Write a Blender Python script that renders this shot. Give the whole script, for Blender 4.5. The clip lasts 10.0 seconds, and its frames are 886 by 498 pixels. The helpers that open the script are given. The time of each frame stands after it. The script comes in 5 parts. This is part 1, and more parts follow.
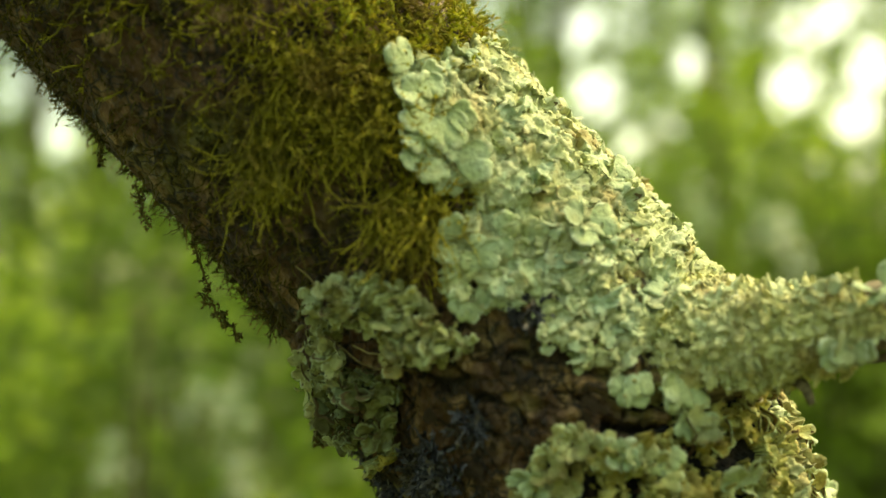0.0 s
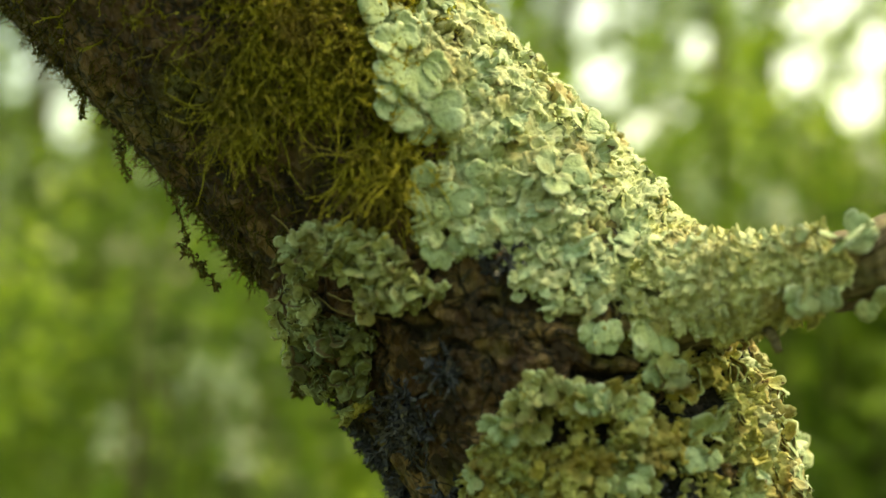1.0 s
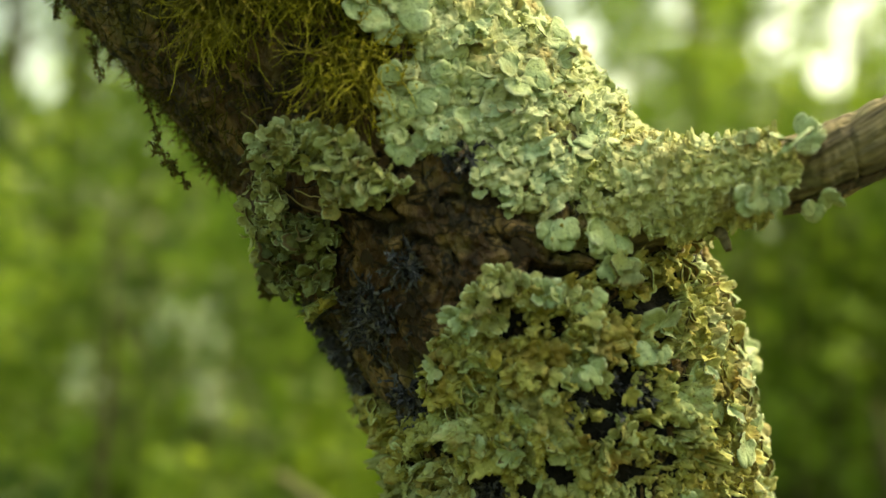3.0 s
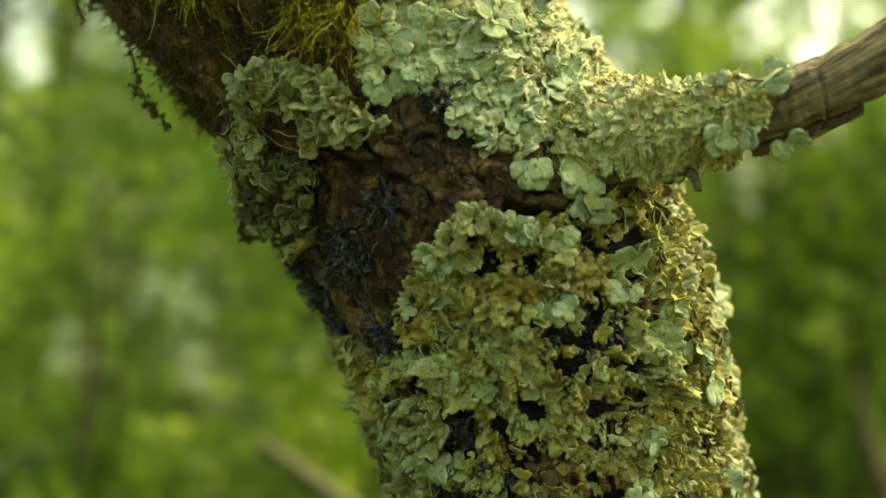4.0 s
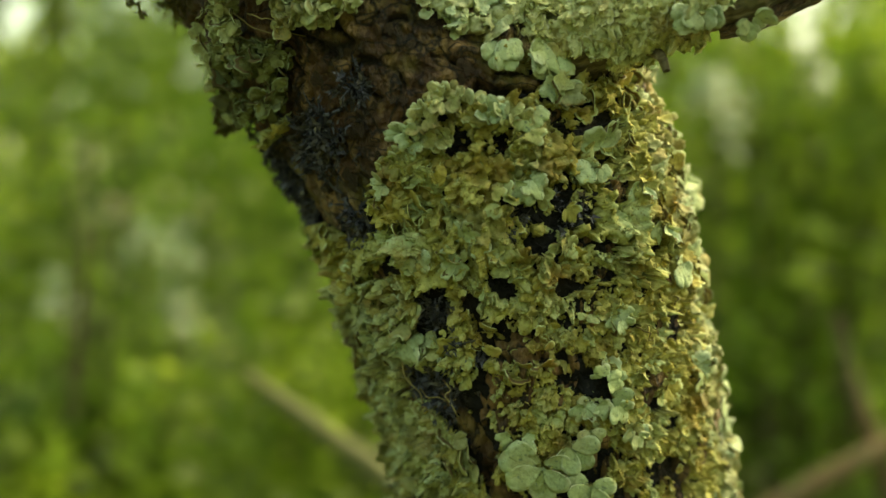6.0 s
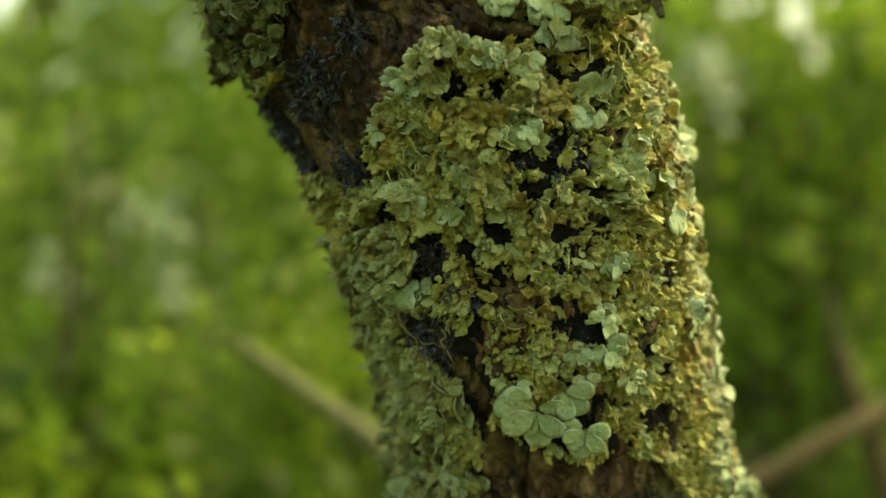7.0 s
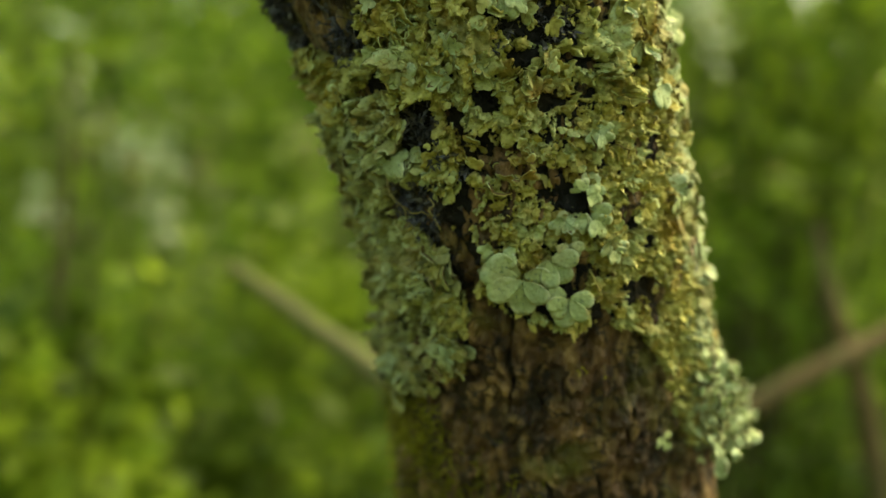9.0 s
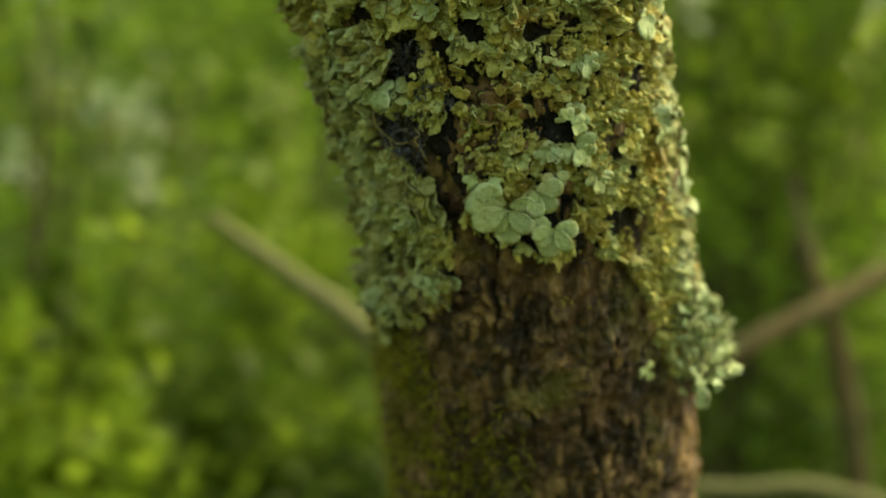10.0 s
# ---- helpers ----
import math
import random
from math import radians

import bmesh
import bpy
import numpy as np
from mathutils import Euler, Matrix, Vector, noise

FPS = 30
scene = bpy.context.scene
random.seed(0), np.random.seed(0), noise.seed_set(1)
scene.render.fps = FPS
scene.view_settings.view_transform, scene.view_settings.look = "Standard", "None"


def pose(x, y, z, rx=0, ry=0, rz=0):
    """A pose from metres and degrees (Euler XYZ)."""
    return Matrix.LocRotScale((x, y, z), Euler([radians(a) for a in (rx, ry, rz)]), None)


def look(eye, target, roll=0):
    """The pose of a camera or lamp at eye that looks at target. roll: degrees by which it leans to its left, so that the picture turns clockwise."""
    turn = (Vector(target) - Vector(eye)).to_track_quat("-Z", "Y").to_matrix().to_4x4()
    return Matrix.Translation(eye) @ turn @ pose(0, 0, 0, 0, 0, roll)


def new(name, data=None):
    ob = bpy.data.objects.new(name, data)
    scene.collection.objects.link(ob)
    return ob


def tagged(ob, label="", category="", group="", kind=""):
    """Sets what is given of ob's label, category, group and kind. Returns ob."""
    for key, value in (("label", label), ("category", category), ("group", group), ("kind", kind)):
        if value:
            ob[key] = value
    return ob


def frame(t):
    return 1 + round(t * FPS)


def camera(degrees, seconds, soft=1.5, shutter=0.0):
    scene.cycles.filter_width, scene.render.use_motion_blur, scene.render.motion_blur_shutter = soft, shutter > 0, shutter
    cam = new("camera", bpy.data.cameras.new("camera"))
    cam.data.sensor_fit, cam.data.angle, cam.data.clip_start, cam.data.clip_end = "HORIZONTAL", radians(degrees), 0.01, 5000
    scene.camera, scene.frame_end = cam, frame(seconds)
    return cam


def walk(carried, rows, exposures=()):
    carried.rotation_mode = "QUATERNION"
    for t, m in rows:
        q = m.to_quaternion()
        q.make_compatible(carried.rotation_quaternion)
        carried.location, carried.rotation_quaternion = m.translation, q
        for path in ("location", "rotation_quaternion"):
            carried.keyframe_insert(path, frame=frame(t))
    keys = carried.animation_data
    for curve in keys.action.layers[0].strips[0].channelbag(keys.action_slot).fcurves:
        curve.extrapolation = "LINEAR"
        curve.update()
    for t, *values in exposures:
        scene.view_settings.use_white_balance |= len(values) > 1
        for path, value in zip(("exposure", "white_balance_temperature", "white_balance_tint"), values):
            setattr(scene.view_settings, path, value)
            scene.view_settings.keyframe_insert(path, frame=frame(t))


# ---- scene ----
cam = camera(39.3, 10.0)
cam.data.dof.use_dof, cam.data.dof.focus_distance, cam.data.dof.aperture_fstop = True, 0.443, 3.8
EXPOSURE = (1.89, 9200, -4)          # stops, kelvin, tint
METRES, EYE, TILT, LEAN, TURN = 0.165, 1.45, 4.0, 0.0, 0.0
ROWS = [
    (0.0, 0.0, 0.0, 0.0, 0.0, 0.0, -0.0),
    (0.5, 0.0426, -0.0195, -0.0414, 0.3, -0.15, -0.08),
    (1.0, 0.0707, -0.0333, -0.0791, 0.37, -0.56, -0.26),
    (1.5, 0.0675, -0.0445, -0.1133, -0.05, -0.96, -0.52),
    (2.0, 0.0625, -0.0631, -0.1425, -0.49, -1.5, -0.81),
    (2.5, 0.0798, -0.0896, -0.1721, -0.51, -1.92, -1.09),
    (4.0, 0.1191, -0.1682, -0.3124, -1.43, -2.82, -1.68),
    (4.5, 0.1467, -0.1864, -0.343, -1.36, -3.51, -1.71),
    (5.0, 0.1622, -0.2024, -0.4044, -1.51, -3.66, -1.72),
    (5.5, 0.1705, -0.2119, -0.4535, -1.63, -3.92, -1.71),
    (7.0, 0.16, -0.2383, -0.5807, -2.18, -4.96, -1.78),
    (7.5, 0.1429, -0.2487, -0.6125, -2.57, -5.49, -1.79),
    (8.0, 0.1369, -0.2677, -0.6648, -2.76, -5.86, -1.93),
    (8.5, 0.1572, -0.2963, -0.734, -2.5, -5.96, -2.18),
    (9.0, 0.1754, -0.3161, -0.7854, -2.44, -6.66, -2.41),
    (9.5, 0.1646, -0.329, -0.8225, -3.0, -7.45, -2.39),
    (10.0, 0.1546, -0.3447, -0.8631, -3.56, -8.24, -2.4),
]
walk(cam, [(t, pose(0, 0, EYE, TILT, LEAN, TURN) @ pose(METRES * x, METRES * y, METRES * z, 90 + pitch, roll, yaw)) for t, x, y, z, yaw, pitch, roll in ROWS],
     [(0.0, *EXPOSURE), (10.0, *EXPOSURE)])

# ---- light: bright overcast woodland, the strongest light from high behind and to one side ----
SUN_EL, SUN_AZ = 50.0, 62.0          # degrees above the horizon; degrees from straight ahead to the right
world = bpy.data.worlds.new("sky")
scene.world = world
world.use_nodes = True
wn = world.node_tree.nodes
sky = wn.new("ShaderNodeTexSky")
sky.sky_type, sky.sun_disc = "NISHITA", False
sky.sun_elevation, sky.sun_rotation = radians(SUN_EL), radians(SUN_AZ)
sky.air_density, sky.dust_density, sky.ozone_density = 1.0, 3.5, 1.0
wn["Background"].inputs["Strength"].default_value = 0.15
haze = wn.new("ShaderNodeMix")          # thin warm overcast under the blue
haze.data_type, haze.blend_type = "RGBA", "MULTIPLY"
haze.inputs[0].default_value, haze.inputs[7].default_value = 1.0, (1.0, 0.965, 0.74, 1)
world.node_tree.links.new(sky.outputs[0], haze.inputs[6])
world.node_tree.links.new(haze.outputs[2], wn["Background"].inputs["Color"])
sun = new("sun", bpy.data.lights.new("sun", "SUN"))
sun.data.energy, sun.data.angle, sun.data.color = 1.1, radians(75), (1.0, 0.96, 0.90)
el, az = radians(SUN_EL), radians(SUN_AZ)
sun.matrix_world = look((0, 0, 0), (-math.sin(az) * math.cos(el), -math.cos(az) * math.cos(el), -math.sin(el)))

rng = np.random.default_rng(7)


# ---- noise on arrays ----
def _hash(ix, iy, iz):
    h = (ix * 374761393 + iy * 668265263 + iz * 2147483647 + 1013904223) & 0xFFFFFFFF
    h = ((h ^ (h >> 13)) * 1274126177) & 0xFFFFFFFF
    return ((h ^ (h >> 16)) & 0xFFFF) / 65535.0


def value_noise(p):
    """Smooth noise from 0 to 1 at the rows of p."""
    i = np.floor(p).astype(np.int64)
    f = p - i
    f = f * f * (3 - 2 * f)
    out = 0
    for dx in (0, 1):
        for dy in (0, 1):
            for dz in (0, 1):
                w = (f[:, 0] if dx else 1 - f[:, 0]) * (f[:, 1] if dy else 1 - f[:, 1]) * (f[:, 2] if dz else 1 - f[:, 2])
                out = out + w * _hash(i[:, 0] + dx, i[:, 1] + dy, i[:, 2] + dz)
    return out


def fbm(p, octaves=4):
    total, amp, norm = 0, 1.0, 0
    for o in range(octaves):
        total = total + amp * value_noise(p * 2**o + 17.3 * o)
        norm += amp
        amp *= 0.5
    return total / norm


def smooth(a, b, x):
    u = np.clip((x - a) / (b - a), 0, 1)
    return u * u * (3 - 2 * u)


# ---- materials ----
def nodes_of(name):
    m = bpy.data.materials.new(name)
    m.use_nodes = True
    nt = m.node_tree
    return m, nt, nt.nodes["Principled BSDF"]


def mix(nt, fac, a, b):
    n = nt.nodes.new("ShaderNodeMix")
    n.data_type = "RGBA"
    for value, slot in ((fac, 0), (a, 6), (b, 7)):
        if hasattr(value, "is_output"):
            nt.links.new(value, n.inputs[slot])
        elif slot == 0:
            n.inputs[0].default_value = value
        else:
            n.inputs[slot].default_value = (*value, 1)
    return n.outputs[2]


def texture(nt, scale, detail=4, stretch=(1, 1, 1), low=0.35, high=0.65, coords="Object", slope=None):
    tc = nt.nodes.new("ShaderNodeTexCoord")
    mp = nt.nodes.new("ShaderNodeMapping")
    mp.inputs["Scale"].default_value = stretch
    if slope is not None:
        mp.vector_type = "TEXTURE"
        mp.inputs["Scale"].default_value = [1 / c for c in stretch]
        mp.inputs["Rotation"].default_value = (0, radians(-slope), 0)
    nz = nt.nodes.new("ShaderNodeTexNoise")
    nz.inputs["Scale"].default_value, nz.inputs["Detail"].default_value = scale, detail
    if coords == "World":
        geo = nt.nodes.new("ShaderNodeNewGeometry")
        nt.links.new(geo.outputs["Position"], mp.inputs["Vector"])
    else:
        nt.links.new(tc.outputs[coords], mp.inputs["Vector"])
    nt.links.new(mp.outputs[0], nz.inputs["Vector"])
    rg = nt.nodes.new("ShaderNodeMapRange")
    rg.inputs[1].default_value, rg.inputs[2].default_value = low, high
    nt.links.new(nz.outputs[0], rg.inputs[0])
    return rg.outputs[0]


def bump(nt, bsdf, height, strength, distance):
    b = nt.nodes.new("ShaderNodeBump")
    b.inputs["Strength"].default_value, b.inputs["Distance"].default_value = strength, distance
    nt.links.new(height, b.inputs["Height"])
    nt.links.new(b.outputs[0], bsdf.inputs["Normal"])


def chance(nt, single):
    if single:
        return nt.nodes.new("ShaderNodeObjectInfo").outputs["Random"]
    return nt.nodes.new("ShaderNodeNewGeometry").outputs["Random Per Island"]


def spread(nt, value, low, high):
    r = nt.nodes.new("ShaderNodeMapRange")
    r.inputs[1].default_value, r.inputs[2].default_value = low, high
    nt.links.new(value, r.inputs[0])
    return r.outputs[0]


def lichen_material(name, base, other, tip, dull, single):
    m, nt, bsdf = nodes_of(name)
    if single == "crust":
        patch = nt.nodes.new("ShaderNodeAttribute")
        patch.attribute_name = "cell"
        rnd = patch.outputs["Fac"]
    else:
        rnd = chance(nt, single)
    col = mix(nt, spread(nt, rnd, 0.2, 0.9), base, other)
    col = mix(nt, texture(nt, 70, 3, coords="World", low=0.45, high=0.62), col, [0.5 * (u + v) * w for u, v, w in zip(base, other, (1.04, 1.0, 0.82))])
    deep = nt.nodes.new("ShaderNodeMath")
    deep.operation = "FRACT"
    deep2 = nt.nodes.new("ShaderNodeMath")
    deep2.operation, deep2.inputs[1].default_value = "MULTIPLY", 7.31
    nt.links.new(rnd, deep2.inputs[0])
    nt.links.new(deep2.outputs[0], deep.inputs[0])
    col = mix(nt, spread(nt, deep.outputs[0], 0.55, 1.35), col, dull)
    col = mix(nt, texture(nt, 60, 3, coords="World", low=0.53, high=0.72), col, [0.35 * u + 0.65 * v for u, v in zip(base, tip)])
    old = nt.nodes.new("ShaderNodeMath")
    old.operation = "MULTIPLY"
    edge = nt.nodes.new("ShaderNodeAttribute")
    edge.attribute_name = "rim"
    nt.links.new(spread(nt, edge.outputs["Fac"], 0.72, 1.0), old.inputs[0])
    nt.links.new(texture(nt, 160, 2, coords="World", low=0.5, high=0.72), old.inputs[1])
    col = mix(nt, old.outputs[0], col, tip)
    frost = nt.nodes.new("ShaderNodeMath")
    frost.operation = "MULTIPLY"
    nt.links.new(spread(nt, edge.outputs["Fac"], 0.8, 1.0), frost.inputs[0])
    nt.links.new(texture(nt, 130, 2, coords="World", low=0.52, high=0.42), frost.inputs[1])
    col = mix(nt, frost.outputs[0], col, [min(0.75, c * 1.35 + 0.04) for c in other])
    under = spread(nt, edge.outputs["Fac"], 1.05, 1.4)
    col = mix(nt, under, col, (0.13, 0.09, 0.042))
    specks = texture(nt, 700, 2, coords="World", low=0.62, high=0.69)
    col = mix(nt, specks, col, [c * 0.55 for c in base])
    grain = texture(nt, 650, 3, coords="World", low=0.62, high=0.34)
    damp = nt.nodes.new("ShaderNodeMath")
    damp.operation, damp.inputs[1].default_value = "MULTIPLY", 0.28
    nt.links.new(grain, damp.inputs[0])
    col = mix(nt, damp.outputs[0], col, [c * 0.45 for c in dull])
    nt.links.new(col, bsdf.inputs["Base Color"])
    bsdf.inputs["Roughness"].default_value = 0.78
    bsdf.inputs["Specular IOR Level"].default_value = 0.15
    bump(nt, bsdf, texture(nt, 420, 4, coords="World", low=0.2, high=0.8), 0.6, 0.0009)
    return m


PALE = ((0.54, 0.57, 0.35), (0.47, 0.58, 0.38), (0.40, 0.28, 0.10), (0.40, 0.40, 0.17))
CREAM = ((0.67, 0.65, 0.34), (0.58, 0.65, 0.39), (0.40, 0.26, 0.085), (0.42, 0.38, 0.14))
OLIVE = ((0.48, 0.41, 0.115), (0.44, 0.52, 0.27), (0.30, 0.16, 0.05), (0.15, 0.105, 0.03))
MINT = ((0.43, 0.53, 0.32), (0.48, 0.58, 0.37), (0.36, 0.32, 0.13), (0.33, 0.41, 0.22))
SAGE = ((0.45, 0.46, 0.20), (0.46, 0.54, 0.32), (0.27, 0.16, 0.055), (0.15, 0.125, 0.045))
GOLD = ((0.56, 0.49, 0.15), (0.51, 0.57, 0.29), (0.34, 0.19, 0.06), (0.22, 0.16, 0.045))
TAN = ((0.41, 0.375, 0.18), (0.45, 0.56, 0.38), (0.36, 0.21, 0.075), (0.32, 0.27, 0.12))
# SHADY: the shade under the limb is put into this darker tone
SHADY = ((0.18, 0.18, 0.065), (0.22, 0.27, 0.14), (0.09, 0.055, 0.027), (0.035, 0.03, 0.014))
DUSK = ((0.40, 0.39, 0.155), (0.39, 0.45, 0.25), (0.22, 0.13, 0.05), (0.13, 0.105, 0.036))
# BLACK: dead lichen, with the shade of the gaps put into the colour
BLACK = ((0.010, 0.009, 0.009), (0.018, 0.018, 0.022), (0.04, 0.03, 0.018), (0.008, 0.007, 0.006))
TONES = {"pale": PALE, "olive": OLIVE, "gold": GOLD, "mint": MINT, "tan": TAN, "shady": SHADY, "sage": SAGE, "cream": CREAM, "dusk": DUSK, "black": BLACK}
lichen_mat = {(k, s): lichen_material("lichen_" + k + ("_lobe" if s else "_mat"), *v, s) for k, v in TONES.items() for s in (False, True)}

crust_mat = {k: lichen_material("lichen_" + k + "_crust", *v, "crust") for k, v in TONES.items()}


def bark_material():
    m, nt, bsdf = nodes_of("bark")
    col = mix(nt, texture(nt, 48, 6, (1, 1, 0.7), 0.34, 0.66), (0.034, 0.016, 0.009), (0.155, 0.078, 0.034))
    col = mix(nt, texture(nt, 85, 6, (1, 1, 0.6), 0.52, 0.64), col, (0.30, 0.185, 0.085))
    col = mix(nt, texture(nt, 110, 5, (1, 1, 0.6), 0.43, 0.33), col, (0.022, 0.012, 0.008))
    col = mix(nt, texture(nt, 28, 5, (1, 1, 1), 0.54, 0.70), col, (0.15, 0.14, 0.035))
    worn = nt.nodes.new("ShaderNodeAttribute")
    worn.attribute_name = "ridge"
    patchy = nt.nodes.new("ShaderNodeMath")
    patchy.operation = "MULTIPLY"
    nt.links.new(worn.outputs["Fac"], patchy.inputs[0])
    nt.links.new(texture(nt, 60, 5, (1, 1, 0.7), 0.40, 0.62), patchy.inputs[1])
    col = mix(nt, patchy.outputs[0], col, (0.40, 0.235, 0.108))
    lines = []
    for scale, stretch, width in ((70, (0.45, 1, 1), 0.018), (45, (1, 1, 0.45), 0.022)):
        raw = texture(nt, scale, 3, stretch, 0.0, 1.0)
        away = nt.nodes.new("ShaderNodeMath")
        away.operation, away.inputs[1].default_value = "SUBTRACT", 0.5
        nt.links.new(raw, away.inputs[0])
        size = nt.nodes.new("ShaderNodeMath")
        size.operation = "ABSOLUTE"
        nt.links.new(away.outputs[0], size.inputs[0])
        lines.append(spread(nt, size.outputs[0], width, 0.0))
        col = mix(nt, lines[-1], col, (0.010, 0.006, 0.004))
    crack = nt.nodes.new("ShaderNodeAttribute")
    crack.attribute_name = "crack"
    col = mix(nt, crack.outputs["Fac"], col, (0.012, 0.008, 0.006))
    nt.links.new(col, bsdf.inputs["Base Color"])
    bsdf.inputs["Roughness"].default_value = 0.48
    bump(nt, bsdf, texture(nt, 330, 8, (1, 1, 0.55), 0.2, 0.8), 1.0, 0.004)
    return m


def wood_material():
    m, nt, bsdf = nodes_of("weathered_branch_wood")
    col = mix(nt, texture(nt, 300, 5, (0.12, 1, 1), 0.35, 0.65, slope=29), (0.06, 0.045, 0.022), (0.30, 0.235, 0.125))
    col = mix(nt, texture(nt, 60, 3, (0.5, 1, 1), 0.55, 0.7), col, (0.13, 0.14, 0.06))
    nt.links.new(col, bsdf.inputs["Base Color"])
    bsdf.inputs["Roughness"].default_value = 0.8
    bump(nt, bsdf, texture(nt, 380, 5, (0.10, 1, 1), 0.2, 0.8, slope=29), 1.0, 0.002)
    return m


def plant_material(name, dark, light, translucent=0.0, rough=0.6, single=False, clump=25, alt=None):
    m, nt, bsdf = nodes_of(name)
    col = mix(nt, chance(nt, single), dark, light)
    if alt:
        col = mix(nt, texture(nt, clump, 3, coords="World", low=0.48, high=0.66), col, alt)
    nt.links.new(col, bsdf.inputs["Base Color"])
    bsdf.inputs["Roughness"].default_value = rough
    bsdf.inputs["Specular IOR Level"].default_value = 0.3
    if translucent:
        tr = nt.nodes.new("ShaderNodeBsdfTranslucent")
        nt.links.new(col, tr.inputs["Color"])
        ms = nt.nodes.new("ShaderNodeMixShader")
        ms.inputs[0].default_value = translucent
        nt.links.new(bsdf.outputs[0], ms.inputs[1])
        nt.links.new(tr.outputs[0], ms.inputs[2])
        nt.links.new(ms.outputs[0], nt.nodes["Material Output"].inputs["Surface"])
    return m


def ground_material():
    m, nt, bsdf = nodes_of("woodland_floor")
    col = mix(nt, texture(nt, 1.6, 6, low=0.35, high=0.65), (0.020, 0.035, 0.010), (0.060, 0.085, 0.018))
    col = mix(nt, texture(nt, 14, 4, low=0.5, high=0.7), col, (0.085, 0.055, 0.026))
    nt.links.new(col, bsdf.inputs["Base Color"])
    bsdf.inputs["Roughness"].default_value = 0.95
    bump(nt, bsdf, texture(nt, 30, 5, low=0.2, high=0.8), 1.0, 0.03)
    return m


BARK, WOOD = bark_material(), wood_material()
MOSS = plant_material("moss", (0.14, 0.13, 0.016), (0.56, 0.50, 0.062), 0.3, 0.7, clump=40, alt=(0.22, 0.17, 0.035))
# brighter copy of the moss; sunlight on the limb's top is put into it
MOSS_BRIGHT = plant_material("moss_sunlight_tint", (0.22, 0.26, 0.02), (0.46, 0.46, 0.05), 0.3, 0.7, clump=40, alt=(0.24, 0.20, 0.03))
MOSS_LOW = plant_material("low_bark_moss", (0.20, 0.19, 0.022), (0.58, 0.53, 0.07), 0.35, 0.7, clump=40, alt=(0.20, 0.17, 0.04))
# darker copy of the moss with the limb's shade put into its colour
MOSS_DARK = plant_material("shaded_moss", (0.04, 0.036, 0.009), (0.17, 0.135, 0.028), 0.1, 0.8)
BLACK_TUFT = plant_material("blackened_lichen", (0.028, 0.028, 0.038), (0.13, 0.135, 0.175), 0.0, 0.5, clump=120, alt=(0.10, 0.085, 0.055))
LEAF = plant_material("leaf", (0.09, 0.17, 0.020), (0.27, 0.42, 0.060), 0.62, 0.35, clump=4.5, alt=(0.045, 0.085, 0.016))
LEAF_LIGHT = plant_material("young_leaf", (0.16, 0.25, 0.028), (0.36, 0.51, 0.070), 0.65, 0.35, clump=4.5, alt=(0.07, 0.12, 0.018))
# darker leaf: varies trees and shrubs, and stands for shade in HOLLOWS
LEAF_DARK = plant_material("dark_leaf", (0.045, 0.095, 0.018), (0.12, 0.20, 0.034), 0.5, 0.5, clump=1.4, alt=(0.045, 0.06, 0.015))
STEM = plant_material("stem_bark", (0.06, 0.05, 0.03), (0.11, 0.095, 0.055), 0.0, 0.9, single=True, clump=9, alt=(0.10, 0.11, 0.04))
POLE = plant_material("dead_pole_wood", (0.105, 0.11, 0.045), (0.14, 0.145, 0.062), 0.0, 0.8, single=True, clump=20, alt=(0.12, 0.13, 0.045))
BROWN = plant_material("brown_stem_bark", (0.085, 0.064, 0.030), (0.125, 0.092, 0.042), 0.0, 0.85, single=True, clump=15, alt=(0.085, 0.08, 0.035))
GROUND = ground_material()


# ---- mesh helpers ----
def mesh_from(name, verts, faces, material, fields=None, flat=None):
    """A smooth mesh from arrays; faces: rows of 3 or 4 corners, or a list of such arrays."""
    me = bpy.data.meshes.new(name)
    groups = faces if isinstance(faces, list) else [faces]
    groups = [g for g in groups if len(g)]
    me.vertices.add(len(verts))
    me.vertices.foreach_set("co", np.ascontiguousarray(verts, dtype=np.float32).ravel())
    loops = np.concatenate([g.ravel() for g in groups]).astype(np.int32)
    sizes = np.concatenate([np.full(len(g), g.shape[1]) for g in groups])
    me.loops.add(len(loops))
    me.loops.foreach_set("vertex_index", loops)
    me.polygons.add(len(sizes))
    me.polygons.foreach_set("loop_start", np.concatenate([[0], np.cumsum(sizes)[:-1]]).astype(np.int32))
    me.polygons.foreach_set("use_smooth", np.ones(len(sizes), dtype=bool) if flat is None else ~flat)
    for key, value in (fields or {}).items():
        me.attributes.new(key, "FLOAT", "POINT").data.foreach_set("value", np.ascontiguousarray(value, dtype=np.float32))
    me.update(calc_edges=True)
    me.materials.append(material)
    return me


def part(name, mesh, parent, label="", kind=""):
    ob = new(name, mesh)
    ob.parent = parent
    return tagged(ob, label, kind=kind)


def thing(name, place, label, category, group="", kind=""):
    ob = new(name)
    ob.empty_display_size = 0.02
    ob.location = place
    return tagged(ob, label, category, group, kind)


def grid_faces(n, m, wrap=False):
    """Quads of n rows of m points."""
    i, j = np.meshgrid(np.arange(n - 1), np.arange(m if wrap else m - 1), indexing="ij")
    k = (j + 1) % m
    return np.stack([i * m + j, i * m + k, (i + 1) * m + k, (i + 1) * m + j], -1).reshape(-1, 4)


